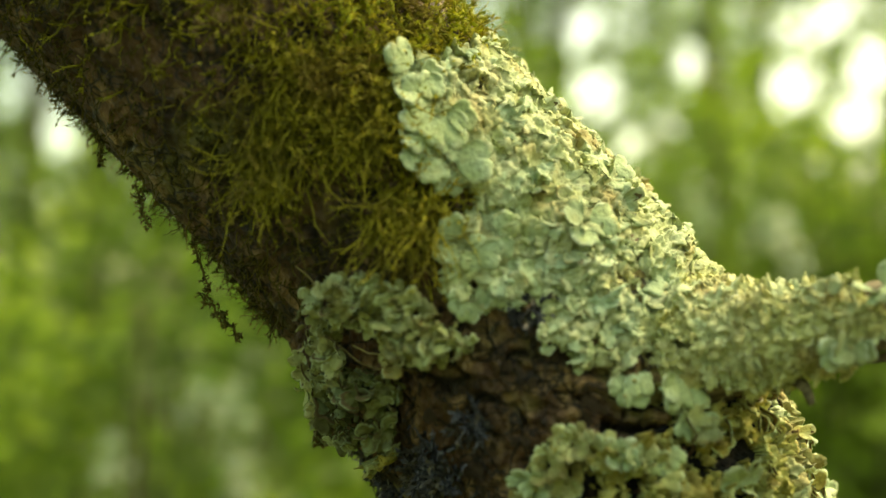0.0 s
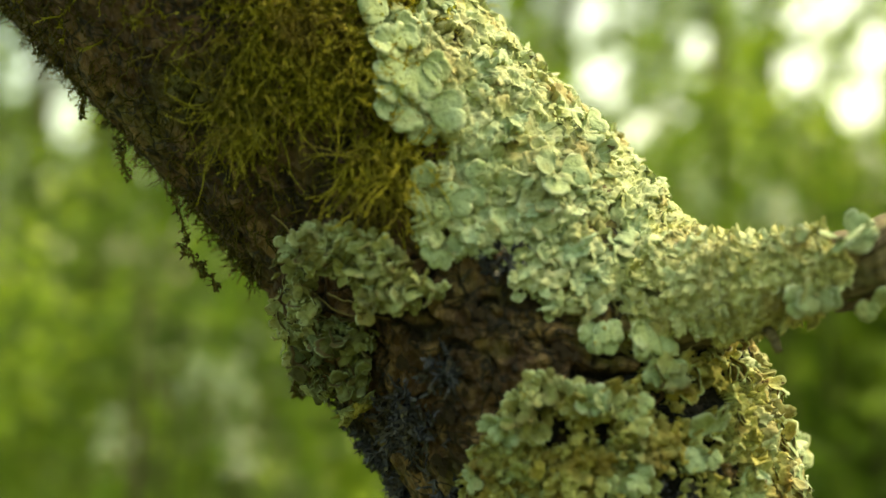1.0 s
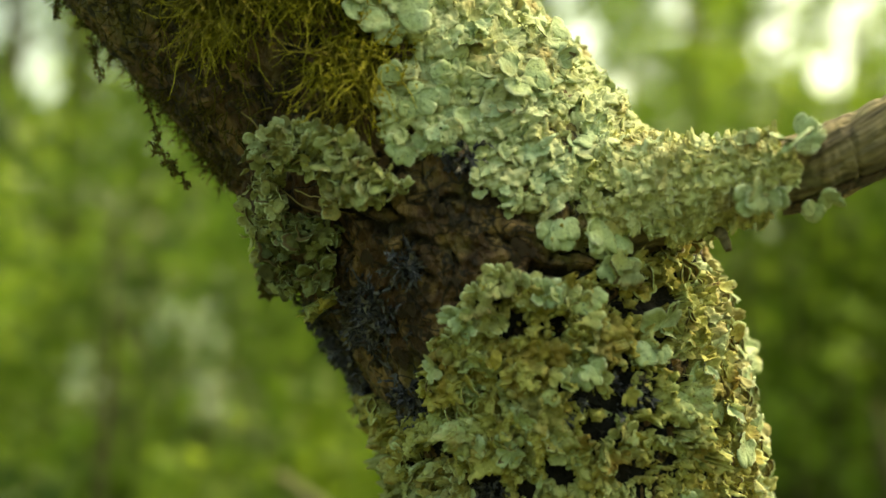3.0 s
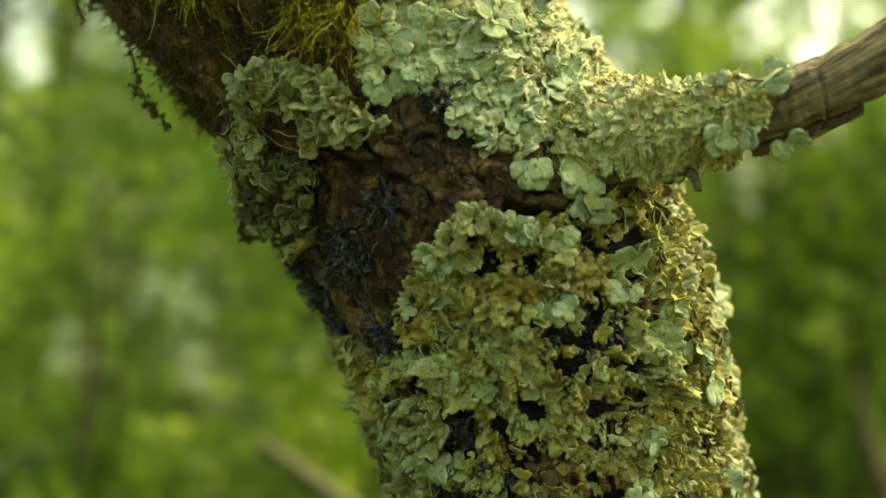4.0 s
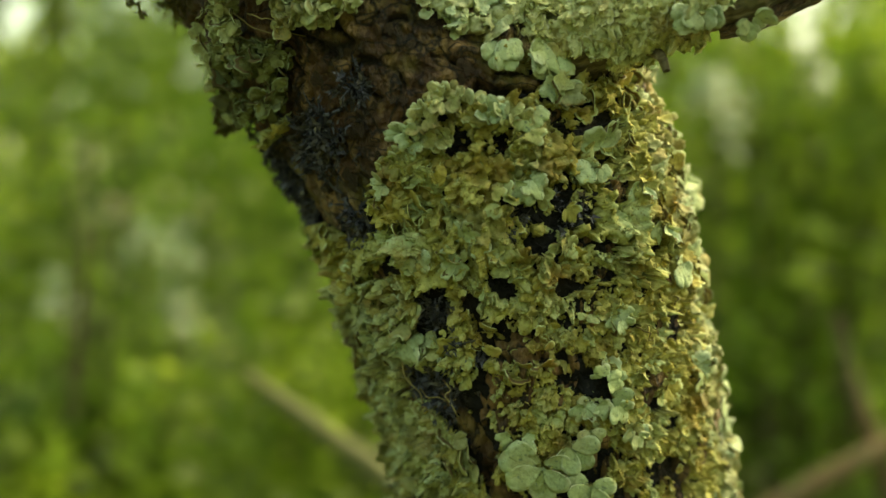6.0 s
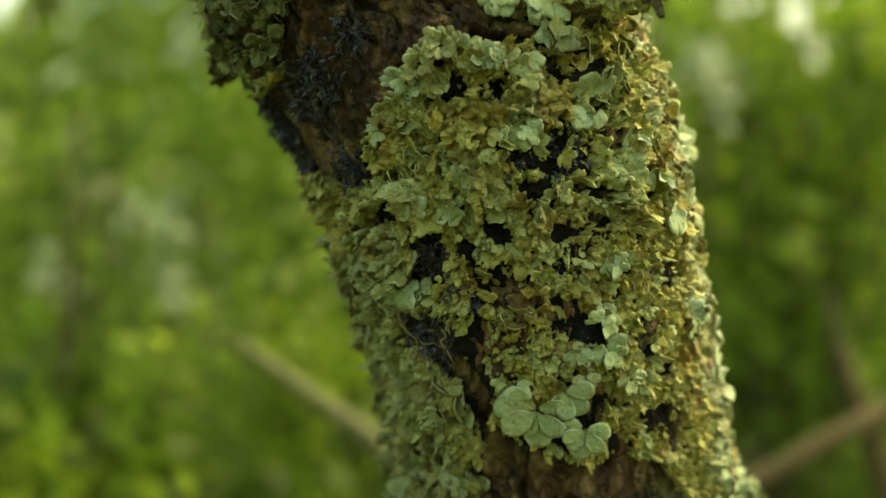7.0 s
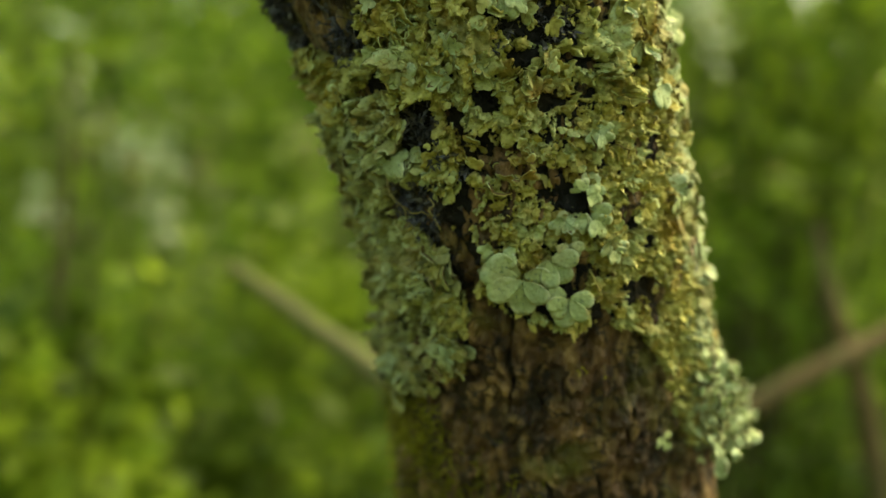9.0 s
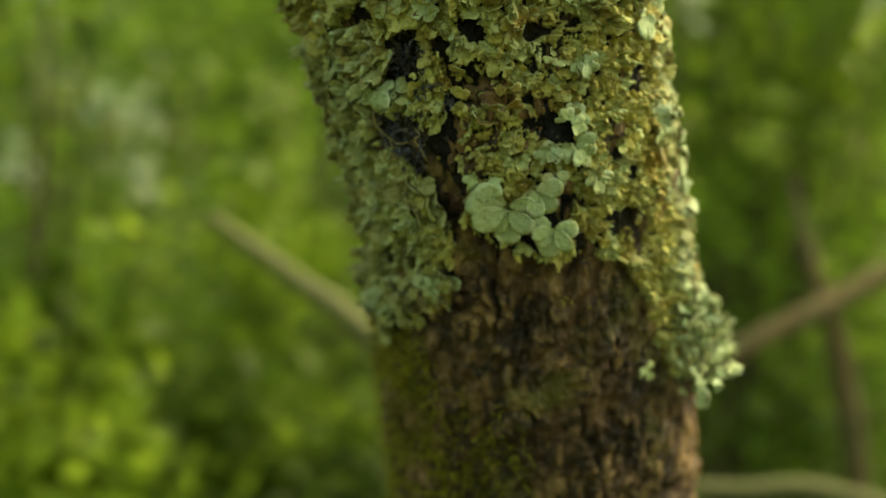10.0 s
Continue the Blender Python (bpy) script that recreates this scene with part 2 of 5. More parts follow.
def catmull(points, t):
    """A smooth curve through rows of points, at t from 0 to their number less 1."""
    p = np.asarray(points, float)
    p = np.vstack([2 * p[0] - p[1], p, 2 * p[-1] - p[-2]])
    i = np.clip(np.floor(t).astype(int), 0, len(points) - 2)
    f = (t - i)[:, None]
    a, b, c, d = p[i], p[i + 1], p[i + 2], p[i + 3]
    return 0.5 * (2 * b + (c - a) * f + (2 * a - 5 * b + 4 * c - d) * f**2 + (3 * b - a - 3 * c + d) * f**3)


def norm(v):
    return v / np.maximum(np.linalg.norm(v, axis=-1, keepdims=True), 1e-9)


def frames_along(c):
    """Tangent, the side that faces the walk, and the other side, along a line of points."""
    t = norm(np.gradient(c, axis=0))
    v = np.array([0.0, -1.0, 0.0]) - t * (t @ np.array([0.0, -1.0, 0.0]))[:, None]
    v = norm(v)
    return t, v, np.cross(t, v)


def tube(points, radii, around=10, along=40, wobble=0.0, seed=0.0):
    """A tapered, uneven tube through a few points; returns verts and quads."""
    t = np.linspace(0, len(points) - 1, along)
    c = catmull(np.c_[np.asarray(points, float), radii], t)
    c, r = c[:, :3], np.maximum(c[:, 3], 1e-4)
    tt = norm(np.gradient(c, axis=0))
    ref = np.where(np.abs(tt[:, [2]]) > 0.8, np.array([[1.0, 0, 0]]), np.array([[0, 0, 1.0]]))
    u = norm(np.cross(tt, ref))
    w = np.cross(tt, u)
    a = np.linspace(0, 2 * np.pi, around, endpoint=False)
    d = u[:, None] * np.cos(a)[None, :, None] + w[:, None] * np.sin(a)[None, :, None]
    p = c[:, None] + d * r[:, None, None]
    if wobble:
        f = fbm(p.reshape(-1, 3) * (0.7 / max(r.mean(), 1e-3)) + seed, 3).reshape(along, around, 1) - 0.5
        p = p + d * f * wobble
    return p.reshape(-1, 3), grid_faces(along, around, True)


# ---- the tree's axis: trunk, the bend at the fork, the limb that leans away ----
AXIS = [(0.160, 0.700, -0.05, 0.100), (0.158, 0.680, 0.25, 0.080), (0.150, 0.640, 0.70, 0.068), (0.138, 0.590, 1.02, 0.072),
        (0.119, 0.545, 1.15, 0.072), (0.1075, 0.518, 1.23, 0.0705), (0.0935, 0.491, 1.30, 0.0650), (0.0735, 0.476, 1.36, 0.0665),
        (0.055, 0.475, 1.41, 0.0695), (0.0235, 0.475, 1.453, 0.070), (-0.018, 0.473, 1.502, 0.0655), (-0.069, 0.471, 1.557, 0.064),
        (-0.125, 0.468, 1.615, 0.066), (-0.28, 0.46, 1.75, 0.062), (-0.62, 0.45, 2.05, 0.056), (-1.1, 0.42, 2.6, 0.045), (-1.5, 0.4, 3.3, 0.03)]
TWIG = [(0.045, 0.462, 1.430, 0.040), (0.075, 0.438, 1.442, 0.028), (0.100, 0.420, 1.4485, 0.0175), (0.122, 0.407, 1.4520, 0.0112),
        (0.145, 0.400, 1.4575, 0.0108), (0.170, 0.396, 1.4695, 0.0106), (0.195, 0.392, 1.4855, 0.0104), (0.240, 0.388, 1.520, 0.0098),
        (0.33, 0.38, 1.60, 0.0085), (0.46, 0.36, 1.74, 0.006), (0.56, 0.33, 1.90, 0.003)]


class Tube:
    """A point on a tree's limb from s (the place along the axis) and a (the angle from the side that faces the walk)."""

    def __init__(self, axis):
        self.s = np.linspace(0, len(axis) - 1, 900)
        self.c = catmull(axis, self.s)
        self.t, self.v, self.u = frames_along(self.c[:, :3])

    def at(self, s, a):
        f = np.stack([np.interp(s, self.s, q) for q in np.c_[self.c, self.t, self.v, self.u].T], -1)
        c, r, t, v, u = f[:, :3], f[:, 3], norm(f[:, 4:7]), norm(f[:, 7:10]), norm(f[:, 10:13])
        n = v * np.cos(a)[:, None] + u * np.sin(a)[:, None]
        return c + n * (r * swell(c + n * r[:, None]))[:, None], n, t


def swell(p):
    return 1 + 0.10 * (fbm(p * 14 + 3.1, 2) - 0.5)


trunk_tube, twig_tube = Tube(AXIS), Tube(TWIG)


PIVOT = np.array([0.02, 0.42, 1.39])
SLANT = np.array([[0.9, 0.0, 0.43], [0.0, 1.0, 0.0], [-0.43, 0.0, 0.9]])          # the way the bark cracks at the fork


def limb_mesh(name, tube_of, s0, s1, along, around, material, rough, fork=None):
    s, a = np.meshgrid(np.linspace(s0, s1, along), np.linspace(-np.pi, np.pi, around, endpoint=False), indexing="ij")
    s, a = s.ravel(), a.ravel()
    a = a - 0.6 * np.sin(a)
    p, n, t = tube_of.at(s, a)
    o = p - PIVOT
    f = o * np.array([1.0, 1.0, 0.32])
    if fork is not None:
        w = smooth(1.36, 1.41, p[:, 2])[:, None]
        f = f * (1 - w) + (o @ SLANT) * np.array([0.66, 1.0, 1.0]) * w
    warp = f + 0.010 * (fbm(p * 60, 2)[:, None] - 0.5)
    ridge = np.abs(value_noise(warp * 105 + 9.0) - 0.5) * 2
    fine = np.abs(value_noise(warp * 260 + 2.0) - 0.5) * 2
    crack = (1 - smooth(0.0, 0.12, ridge)) * smooth(0.5, 0.7, value_noise(p * 90 + 5))
    flake = 1 - np.abs(fbm(warp * 150 + 40, 3) * 2 - 1) * 2.2
    h = rough * (1 - 0.25 * smooth(1.36, 1.38, p[:, 2]) - 0.35 * smooth(1.445, 1.475, p[:, 2])) * (1.2 * (fbm(warp * 150, 5) - 0.5) + 0.80 * (fine - 0.5) + 0.5 * np.clip(flake, 0, 1) - 1.2 * crack) + rough * 1.0 * (fbm(p * 26 + 7, 3) - 0.5)
    if fork is not None:
        for (x0, z0), (x1, z1), wide, deep in ((0.062, 1.429), (0.112, 1.428), 0.0040, 0.012), ((0.036, 1.432), (0.050, 1.428), 0.0016, 0.004), ((0.054, 1.4195), (0.078, 1.4180), 0.0040, 0.008):
            u = np.clip(((p[:, 0] - x0) * (x1 - x0) + (p[:, 2] - z0) * (z1 - z0)) / ((x1 - x0) ** 2 + (z1 - z0) ** 2), 0, 1)
            off = np.hypot(p[:, 0] - x0 - u * (x1 - x0), p[:, 2] - z0 - u * (z1 - z0)) + 0.006 * (fbm(p * 170, 3) - 0.5)
            gash = (1 - smooth(0.2, 1.0, off / wide)) * (n[:, 1] < 0)
            h = h - deep * gash
            # gashes are blackened as well as sunk: the hollow's shade put into colour
            crack = np.maximum(crack, gash)
    return mesh_from(name, p + n * h[:, None], grid_faces(along, around, True), material, {"crack": crack, "ridge": smooth(0.10, 0.75, h / rough)})


tree = tagged(new("tree"), "leaning broadleaf tree with dark fissured bark, forked, lichen-crusted", "tree")
tree.location = (0.158, 0.68, 0.0)


def own(name, mesh, parent, label="", kind="", place=None):
    """A part built in world coordinates under a thing that stands elsewhere."""
    ob = part(name, mesh, parent, label, kind)
    ob.matrix_parent_inverse = Matrix.Translation(-parent.location)
    return ob


trunk = own("trunk", limb_mesh("trunk", trunk_tube, 4.0, 12.6, 620, 250, BARK, 0.0050, True), tree, "dark brown fissured bark")
own("trunk_base", limb_mesh("trunk_base", trunk_tube, 0.0, 4.01, 130, 90, BARK, 0.0042), tree)
own("limb", limb_mesh("limb", trunk_tube, 12.59, 16.0, 90, 80, BARK, 0.0048), tree)
side_branch = own("side_branch", limb_mesh("side_branch", twig_tube, 0.0, 10.0, 420, 90, WOOD, 0.0018), tree, "bare weathered grey-brown side branch")

# ---- where lichen grows and where the bark is bare, as seen from the front (x, z) ----
BARE_FORK = [(0.000, 1.456), (0.028, 1.460), (0.036, 1.446), (0.051, 1.439), (0.058, 1.430), (0.075, 1.428), (0.096, 1.430), (0.094, 1.426), (0.076, 1.4225), (0.068, 1.417),
             (0.057, 1.415), (0.040, 1.421), (0.029, 1.410), (0.031, 1.402), (0.023, 1.396), (0.018, 1.386), (0.008, 1.372), (-0.003, 1.372),
             (-0.030, 1.39), (-0.045, 1.405), (-0.016, 1.406), (-0.014, 1.430), (-0.010, 1.441)]
BARE_LOW = [(0.00, 1.236), (0.041, 1.234), (0.063, 1.245), (0.064, 1.269), (0.056, 1.293), (0.045, 1.299), (0.054, 1.303), (0.063, 1.291), (0.068, 1.278),
            (0.077, 1.271), (0.102, 1.264), (0.108, 1.270), (0.125, 1.269), (0.137, 1.260), (0.146, 1.241), (0.163, 1.208), (0.176, 1.190), (0.23, 1.18), (0.23, 0.9), (0.0, 0.9)]
LIMB_BARE = [(0.022, 1.57), (0.009, 1.549), (-0.014, 1.545), (-0.016, 1.530), (-0.005, 1.504), (0.012, 1.498), (0.001, 1.480), (-0.001, 1.460),
             (-0.018, 1.466), (-0.044, 1.466), (-0.080, 1.44), (-0.3, 1.44), (-0.3, 1.9), (0.1, 1.9), (0.1, 1.62)]
BRACKET = [(-0.052, 1.470), (-0.018, 1.470), (0.008, 1.462), (0.010, 1.447), (-0.010, 1.441), (-0.016, 1.430), (-0.012, 1.418), (-0.020, 1.415), (-0.050, 1.419), (-0.056, 1.43), (-0.056, 1.450)]
HOLES = [(0.084, 1.3745, 0.012, 0.0036), (0.076, 1.366, 0.007, 0.004), (0.098, 1.367, 0.009, 0.003), (0.104, 1.385, 0.004, 0.006), (0.088, 1.352, 0.006, 0.0025), (0.035, 1.324, 0.006, 0.006), (0.042, 1.314, 0.007, 0.008), (0.050, 1.306, 0.006, 0.007), (0.059, 1.316, 0.0045, 0.013), (0.060, 1.294, 0.0055, 0.013), (0.041, 1.343, 0.006, 0.008), (0.070, 1.379, 0.005, 0.003), (0.066, 1.352, 0.004, 0.004), (0.013, 1.372, 0.010, 0.007),
         (0.067, 1.4185, 0.010, 0.0024), (0.091, 1.4305, 0.013, 0.0044)]


def inside(poly, x, z):
    hit = np.zeros(len(x), bool)
    q = np.asarray(poly, float)
    for (ax, az_), (bx, bz) in zip(q, np.roll(q, -1, axis=0)):
        cross = (az_ > z) != (bz > z)
        hit ^= cross & (x < (bx - ax) * (z - az_) / (bz - az_ + 1e-12) + ax)
    return hit


def bare(p, holes=True):
    j = p + 0.007 * (np.stack([fbm(p * 150 + k, 3) for k in (0, 31, 57)], -1) - 0.5)
    x, z = j[:, 0], j[:, 2]
    out = inside(BARE_FORK, x, z) | inside(BARE_LOW, x, z) | inside(LIMB_BARE, x, z)
    for hx, hz, rx, rz in HOLES if holes else ():
        out |= ((x - hx) / rx) ** 2 + ((z - hz) / rz) ** 2 < 1
    return out


# ---- lichen lobes ----
def lobe_template(seed, fan, rays, rings, notch, ruffle, curl, lobules=(1.3, 2.6), rag=0.0, tip=0.0):
    """A thin, wavy lobe of length 1 with a scalloped margin that grows along x from its base, its upper side to z.
    Verts, quads and rim (0 base, 1 rim, over 1.4 underside). The underside has its own rim, so that the margin stays crisp."""
    g = np.random.default_rng(seed)
    th = np.linspace(-fan, fan, rays)
    k, ph = g.uniform(*lobules), g.uniform(0, 6, 8)
    scallop = np.abs(np.cos(k * th + ph[0] + 0.4 * np.sin(th + ph[6]))) ** 0.55
    fine = np.abs(np.cos(2.6 * k * th + ph[1])) ** 0.6
    out = (0.74 + 0.26 * np.cos(th * 0.8 + g.normal(0, 0.25))) * (1 - notch * (1 - scallop)) * (1 - 0.28 * notch * (1 - fine)) * (1 - 0.55 * np.abs(th / fan) ** 6) * np.sqrt(1 - tip * (th / fan) ** 2) + g.normal(0, 0.03 * rag, rays)
    rr = np.linspace(0.06, 1.0, rings) ** 0.85
    r = rr[:, None] * out[None]
    z = curl * rr[:, None] ** 2 * (0.7 + 0.3 * np.cos(th + ph[2]))[None] + ruffle * rr[:, None] ** 1.6 * (np.sin(1.5 * th + ph[3]) + 0.6 * np.sin(3.1 * th + ph[4] + 1.2 * rr[:, None]))
    z += 0.05 * rr[:, None] ** 2 * (scallop - 0.6)[None] + 0.025 * np.sin(7 * rr[:, None] + 2 * th[None] + ph[5]) * rr[:, None]
    z[1:] += 0.03 * rag * g.normal(size=z[1:].shape) * rr[1:, None]
    z[-1] -= g.uniform(0.0, 0.05)
    v = np.stack([r * np.cos(th), 0.9 * r * np.sin(th), z], -1)
    edge = v[-1] - (0, 0, 0.022)
    under = np.stack([0.75 * v[-1, :, 0], 0.75 * v[-1, :, 1], 0.75 * v[-1, :, 2] - 0.09], -1)
    v = np.concatenate([v, edge[None], under[None]])
    f = grid_faces(rings + 2, rays)
    return v.reshape(-1, 3), f[:, ::-1], np.repeat(np.concatenate([rr, [1.02, 2.0]]), rays)


BROAD = [lobe_template(100 + k, rng.uniform(1.3, 2.2), 23, 5, 0.28, 0.17, rng.uniform(-0.3, 0.25), (1.6, 2.8), 0.15) for k in range(16)]
CRISP = [lobe_template(200 + k, rng.uniform(1.2, 2.0), 25, 5, 0.42, 0.26, rng.uniform(-0.2, 0.4), (2.0, 3.4), 0.4) for k in range(20)]
SMALL = [lobe_template(300 + k, rng.uniform(1.0, 1.8), 11, 3, 0.34, 0.22, rng.uniform(-0.2, 0.3), rag=0.4) for k in range(14)]
SMOOTH = [lobe_template(400 + k, rng.uniform(1.1, 1.6), 45, 7, 0.22, 0.10, rng.uniform(-0.16, 0.12), (2.4, 4.0), 0.12) for k in range(14)]
PETAL = [lobe_template(450 + k, rng.uniform(0.66, 0.86), 29, 7, 0.02, 0.05, rng.uniform(-0.10, 0.02), (2.5, 4.0), 0.0, 0.62) for k in range(10)]
KINDS = {"smooth": SMOOTH, "petal": PETAL, "broad": BROAD, "crisp": CRISP, "small": SMALL}
lobe_mesh = {}


def lobe_data(kind, k, tone):
    key = (kind, k, tone)
    if key not in lobe_mesh:
        v, f, rim = KINDS[kind][k]
        lobe_mesh[key] = mesh_from("lobe", v, f, lichen_mat[tone, True], {"rim": rim})
    return lobe_mesh[key]


def lay(p, n, grow, tilt, size, lift=0.0):
    """4 x 4 matrices of lobes at p on a surface with normals n, growing along grow, tilted up off the surface."""
    grow = norm(grow - n * (grow * n).sum(-1, keepdims=True))
    x = norm(grow * np.cos(tilt)[:, None] + n * np.sin(tilt)[:, None])
    y = np.cross(n, grow)
    z = np.cross(x, y)
    m = np.zeros((len(p), 4, 4))
    m[:, :3, 0], m[:, :3, 1], m[:, :3, 2], m[:, :3, 3], m[:, 3, 3] = x * size[:, None], y * size[:, None], z * size[:, None], p + n * np.asarray(lift)[..., None], 1
    return m


def lichen(name, label, mats, kinds, tone, singles, group=""):
    """One growth of lichen: its largest lobes are parts of their own, the rest is one mesh."""
    base = mats[:, :3, 3].mean(0)
    patch = thing(name, base, label, "lichen", group)
    size = np.linalg.norm(mats[:, :3, 0], axis=1)
    order = np.argsort(-size)
    inv = Matrix.Translation(-patch.location)
    pick = {k: np.random.default_rng(len(mats)).integers(0, len(KINDS[k]), len(mats)) for k in KINDS}
    for i in order[:singles]:
        ob = part("lobe", lobe_data(kinds[i], int(pick[kinds[i]][i]), tone), patch)
        ob.matrix_parent_inverse = inv
        ob.matrix_basis = Matrix(mats[i].tolist())
    verts, faces, rims, count = [], [], [], 0
    rest = order[singles:]
    for kind in KINDS:
        for k in range(len(KINDS[kind])):
            sel = rest[(kinds[rest] == kind) & (pick[kind][rest] == k)]
            if not len(sel):
                continue
            v, f, rim = KINDS[kind][k]
            w = np.einsum("nij,vj->nvi", mats[sel][:, :3, :3], v) + mats[sel][:, None, :3, 3]
            verts.append(w.reshape(-1, 3))
            faces.append((f[None] + (np.arange(len(sel)) * len(v))[:, None, None] + count).reshape(-1, 4))
            rims.append(np.tile(rim, len(sel)))
            count += len(sel) * len(v)
    if verts:
        ob = part("small_lobes", mesh_from("small_lobes", np.concatenate(verts), np.concatenate(faces), lichen_mat[tone, False], {"rim": np.concatenate(rims)}), patch, kind="stuff")
        ob.matrix_parent_inverse = inv
    return patch


def scatter(tube_of, s0, s1, a0, a1, count, seed):
    g = np.random.default_rng(seed)
    return tube_of.at(g.uniform(s0, s1, count), g.uniform(a0, a1, count)), g


def cover(name, label, tube_of, s0, s1, a0, a1, count, tone, want, sizes, tilts, mixes, down, seed, singles, gaps=0.35, thick=0.004, sheet=1.0, group="lichen on the trunk"):
    (p, n, t), g = scatter(tube_of, s0, s1, a0, a1, count, seed)
    keep = want(p) & ~bare(p)
    dens = fbm(p * 95 + seed, 2)
    keep &= dens > gaps + 0.06 * g.normal(size=len(p)) * 0.5
    # open stretches where only the thin sheet grows
    thin = fbm(p * 42 + 5, 2) > sheet
    keep &= ~(thin & (g.random(len(p)) < 0.45))
    p, n, t, dens, thin = p[keep], n[keep], t[keep], dens[keep], thin[keep]
    m = len(p)
    # neighbours spread the same way, so that they overlap in fans
    flow = np.stack([fbm(p * 75 + 31 * k + seed, 2) - 0.5 for k in (1, 2, 3)], -1)
    grow = 9.0 * flow + 0.55 * g.normal(size=(m, 3)) + np.array([0, 0, -down])
    big = fbm(p * 55 + 3 * seed, 2)
    size = g.uniform(*sizes, m) * (0.7 + 0.7 * smooth(0.35, 0.7, big)) * np.where(g.random(m) < 0.08, 1.35, 1.0) * np.where(thin, 0.45, 1.0)
    tilt = np.radians(g.uniform(*tilts, m))
    kinds = g.choice(["broad", "crisp", "small"], m, p=mixes)
    lift = np.where(thin, 0.5, 1.0) * thick * smooth(gaps, gaps + 0.3, dens) * g.random(m) ** 0.7 + 0.0003
    return lichen(name, label, lay(p, n, grow, tilt, size, lift), kinds, tone, singles, group)


FRONT = 1.95
cover("limb_lichen", "pale grey-green leafy lichen crusting the limb above the fork", trunk_tube, 8.6, 12.2, -1.0, FRONT, 420, "pale",
      lambda p: (p[:, 2] > 1.425 + 0.12 * np.maximum(0, 0.03 - p[:, 0])) & ~inside(BRACKET, p[:, 0], p[:, 2]) & (p[:, 0] > -0.025), (0.0030, 0.0062), (-5, 28), (0.75, 0.15, 0.10), 0.9, 11, 290, 0.36, thick=0.0035)
cover("branch_lichen", "pale yellowish-green lichen sheathing the base of the side branch", twig_tube, 0.4, 4.2, -FRONT, FRONT, 400, "cream",
      lambda p: p[:, 0] < 0.132 + 0.02 * (fbm(p * 90, 2) - 0.5) - 0.4 * np.maximum(0, p[:, 2] - 1.459), (0.0018, 0.0038), (-5, 42), (0.45, 0.35, 0.2), 0.3, 12, 160, 0.26, thick=0.003)
cover("trunk_lichen", "olive-green ruffled leafy lichen below the fork", trunk_tube, 6.6, 8.9, -1.6, 1.15, 1300, "olive",
      lambda p: (p[:, 2] < 1.432), (0.0030, 0.0064), (5, 62), (0.15, 0.7, 0.15), 0.5, 13, 290, 0.30, thick=0.0075, sheet=0.60)
cover("edge_lichen", "tan and grey-green knobbly lichen along the trunk's sunny flank", trunk_tube, 4.9, 8.8, 0.85, FRONT, 600, "tan",
      lambda p: (p[:, 2] < 1.436), (0.0030, 0.0058), (-8, 34), (0.4, 0.5, 0.1), 0.4, 14, 280, 0.26, thick=0.0065, sheet=0.75)
cover("lower_lichen", "yellowish-green crinkled lichen on the lower trunk", trunk_tube, 4.9, 6.8, -0.75, 1.2, 900, "olive",
      lambda p: p[:, 2] < 1.35, (0.0022, 0.0046), (0, 50), (0.15, 0.65, 0.2), 0.6, 15, 280, 0.36, thick=0.006, sheet=0.47)
cover("shaded_lichen", "grey-green lichen on the trunk's shaded flank", trunk_tube, 4.8, 7.2, -FRONT, -0.6, 620, "sage",
      lambda p: p[:, 2] < 1.362, (0.0036, 0.0072), (5, 55), (0.3, 0.55, 0.15), 0.7, 16, 240, 0.37, thick=0.006)


def cells(q, seed):
    """The nearest point of an uneven lattice: its distance, the gap to the next one, its place, its lattice index and two chances."""
    best, second, where, index = np.full(len(q), 9.0), np.full(len(q), 9.0), np.zeros((len(q), 2)), np.zeros((len(q), 2), np.int64)
    iq = np.floor(q).astype(np.int64)
    for dx in (-1, 0, 1):
        for dy in (-1, 0, 1):
            c = iq + (dx, dy)
            o = c + 0.1 + 0.8 * np.c_[_hash(c[:, 0], c[:, 1], np.full(len(c), seed * 10)), _hash(c[:, 0], c[:, 1], np.full(len(c), seed * 10 + 1))]
            dist = np.hypot(*(q - o).T)
            near = dist < best
            second = np.where(near, best, np.minimum(second, dist))
            best = np.minimum(best, dist)
            where[near], index[near] = o[near], c[near]
    r = [_hash(index[:, 0], index[:, 1], np.full(len(q), seed * 10 + k)) for k in (2, 3, 4)]
    return best, second - best, where, index, r


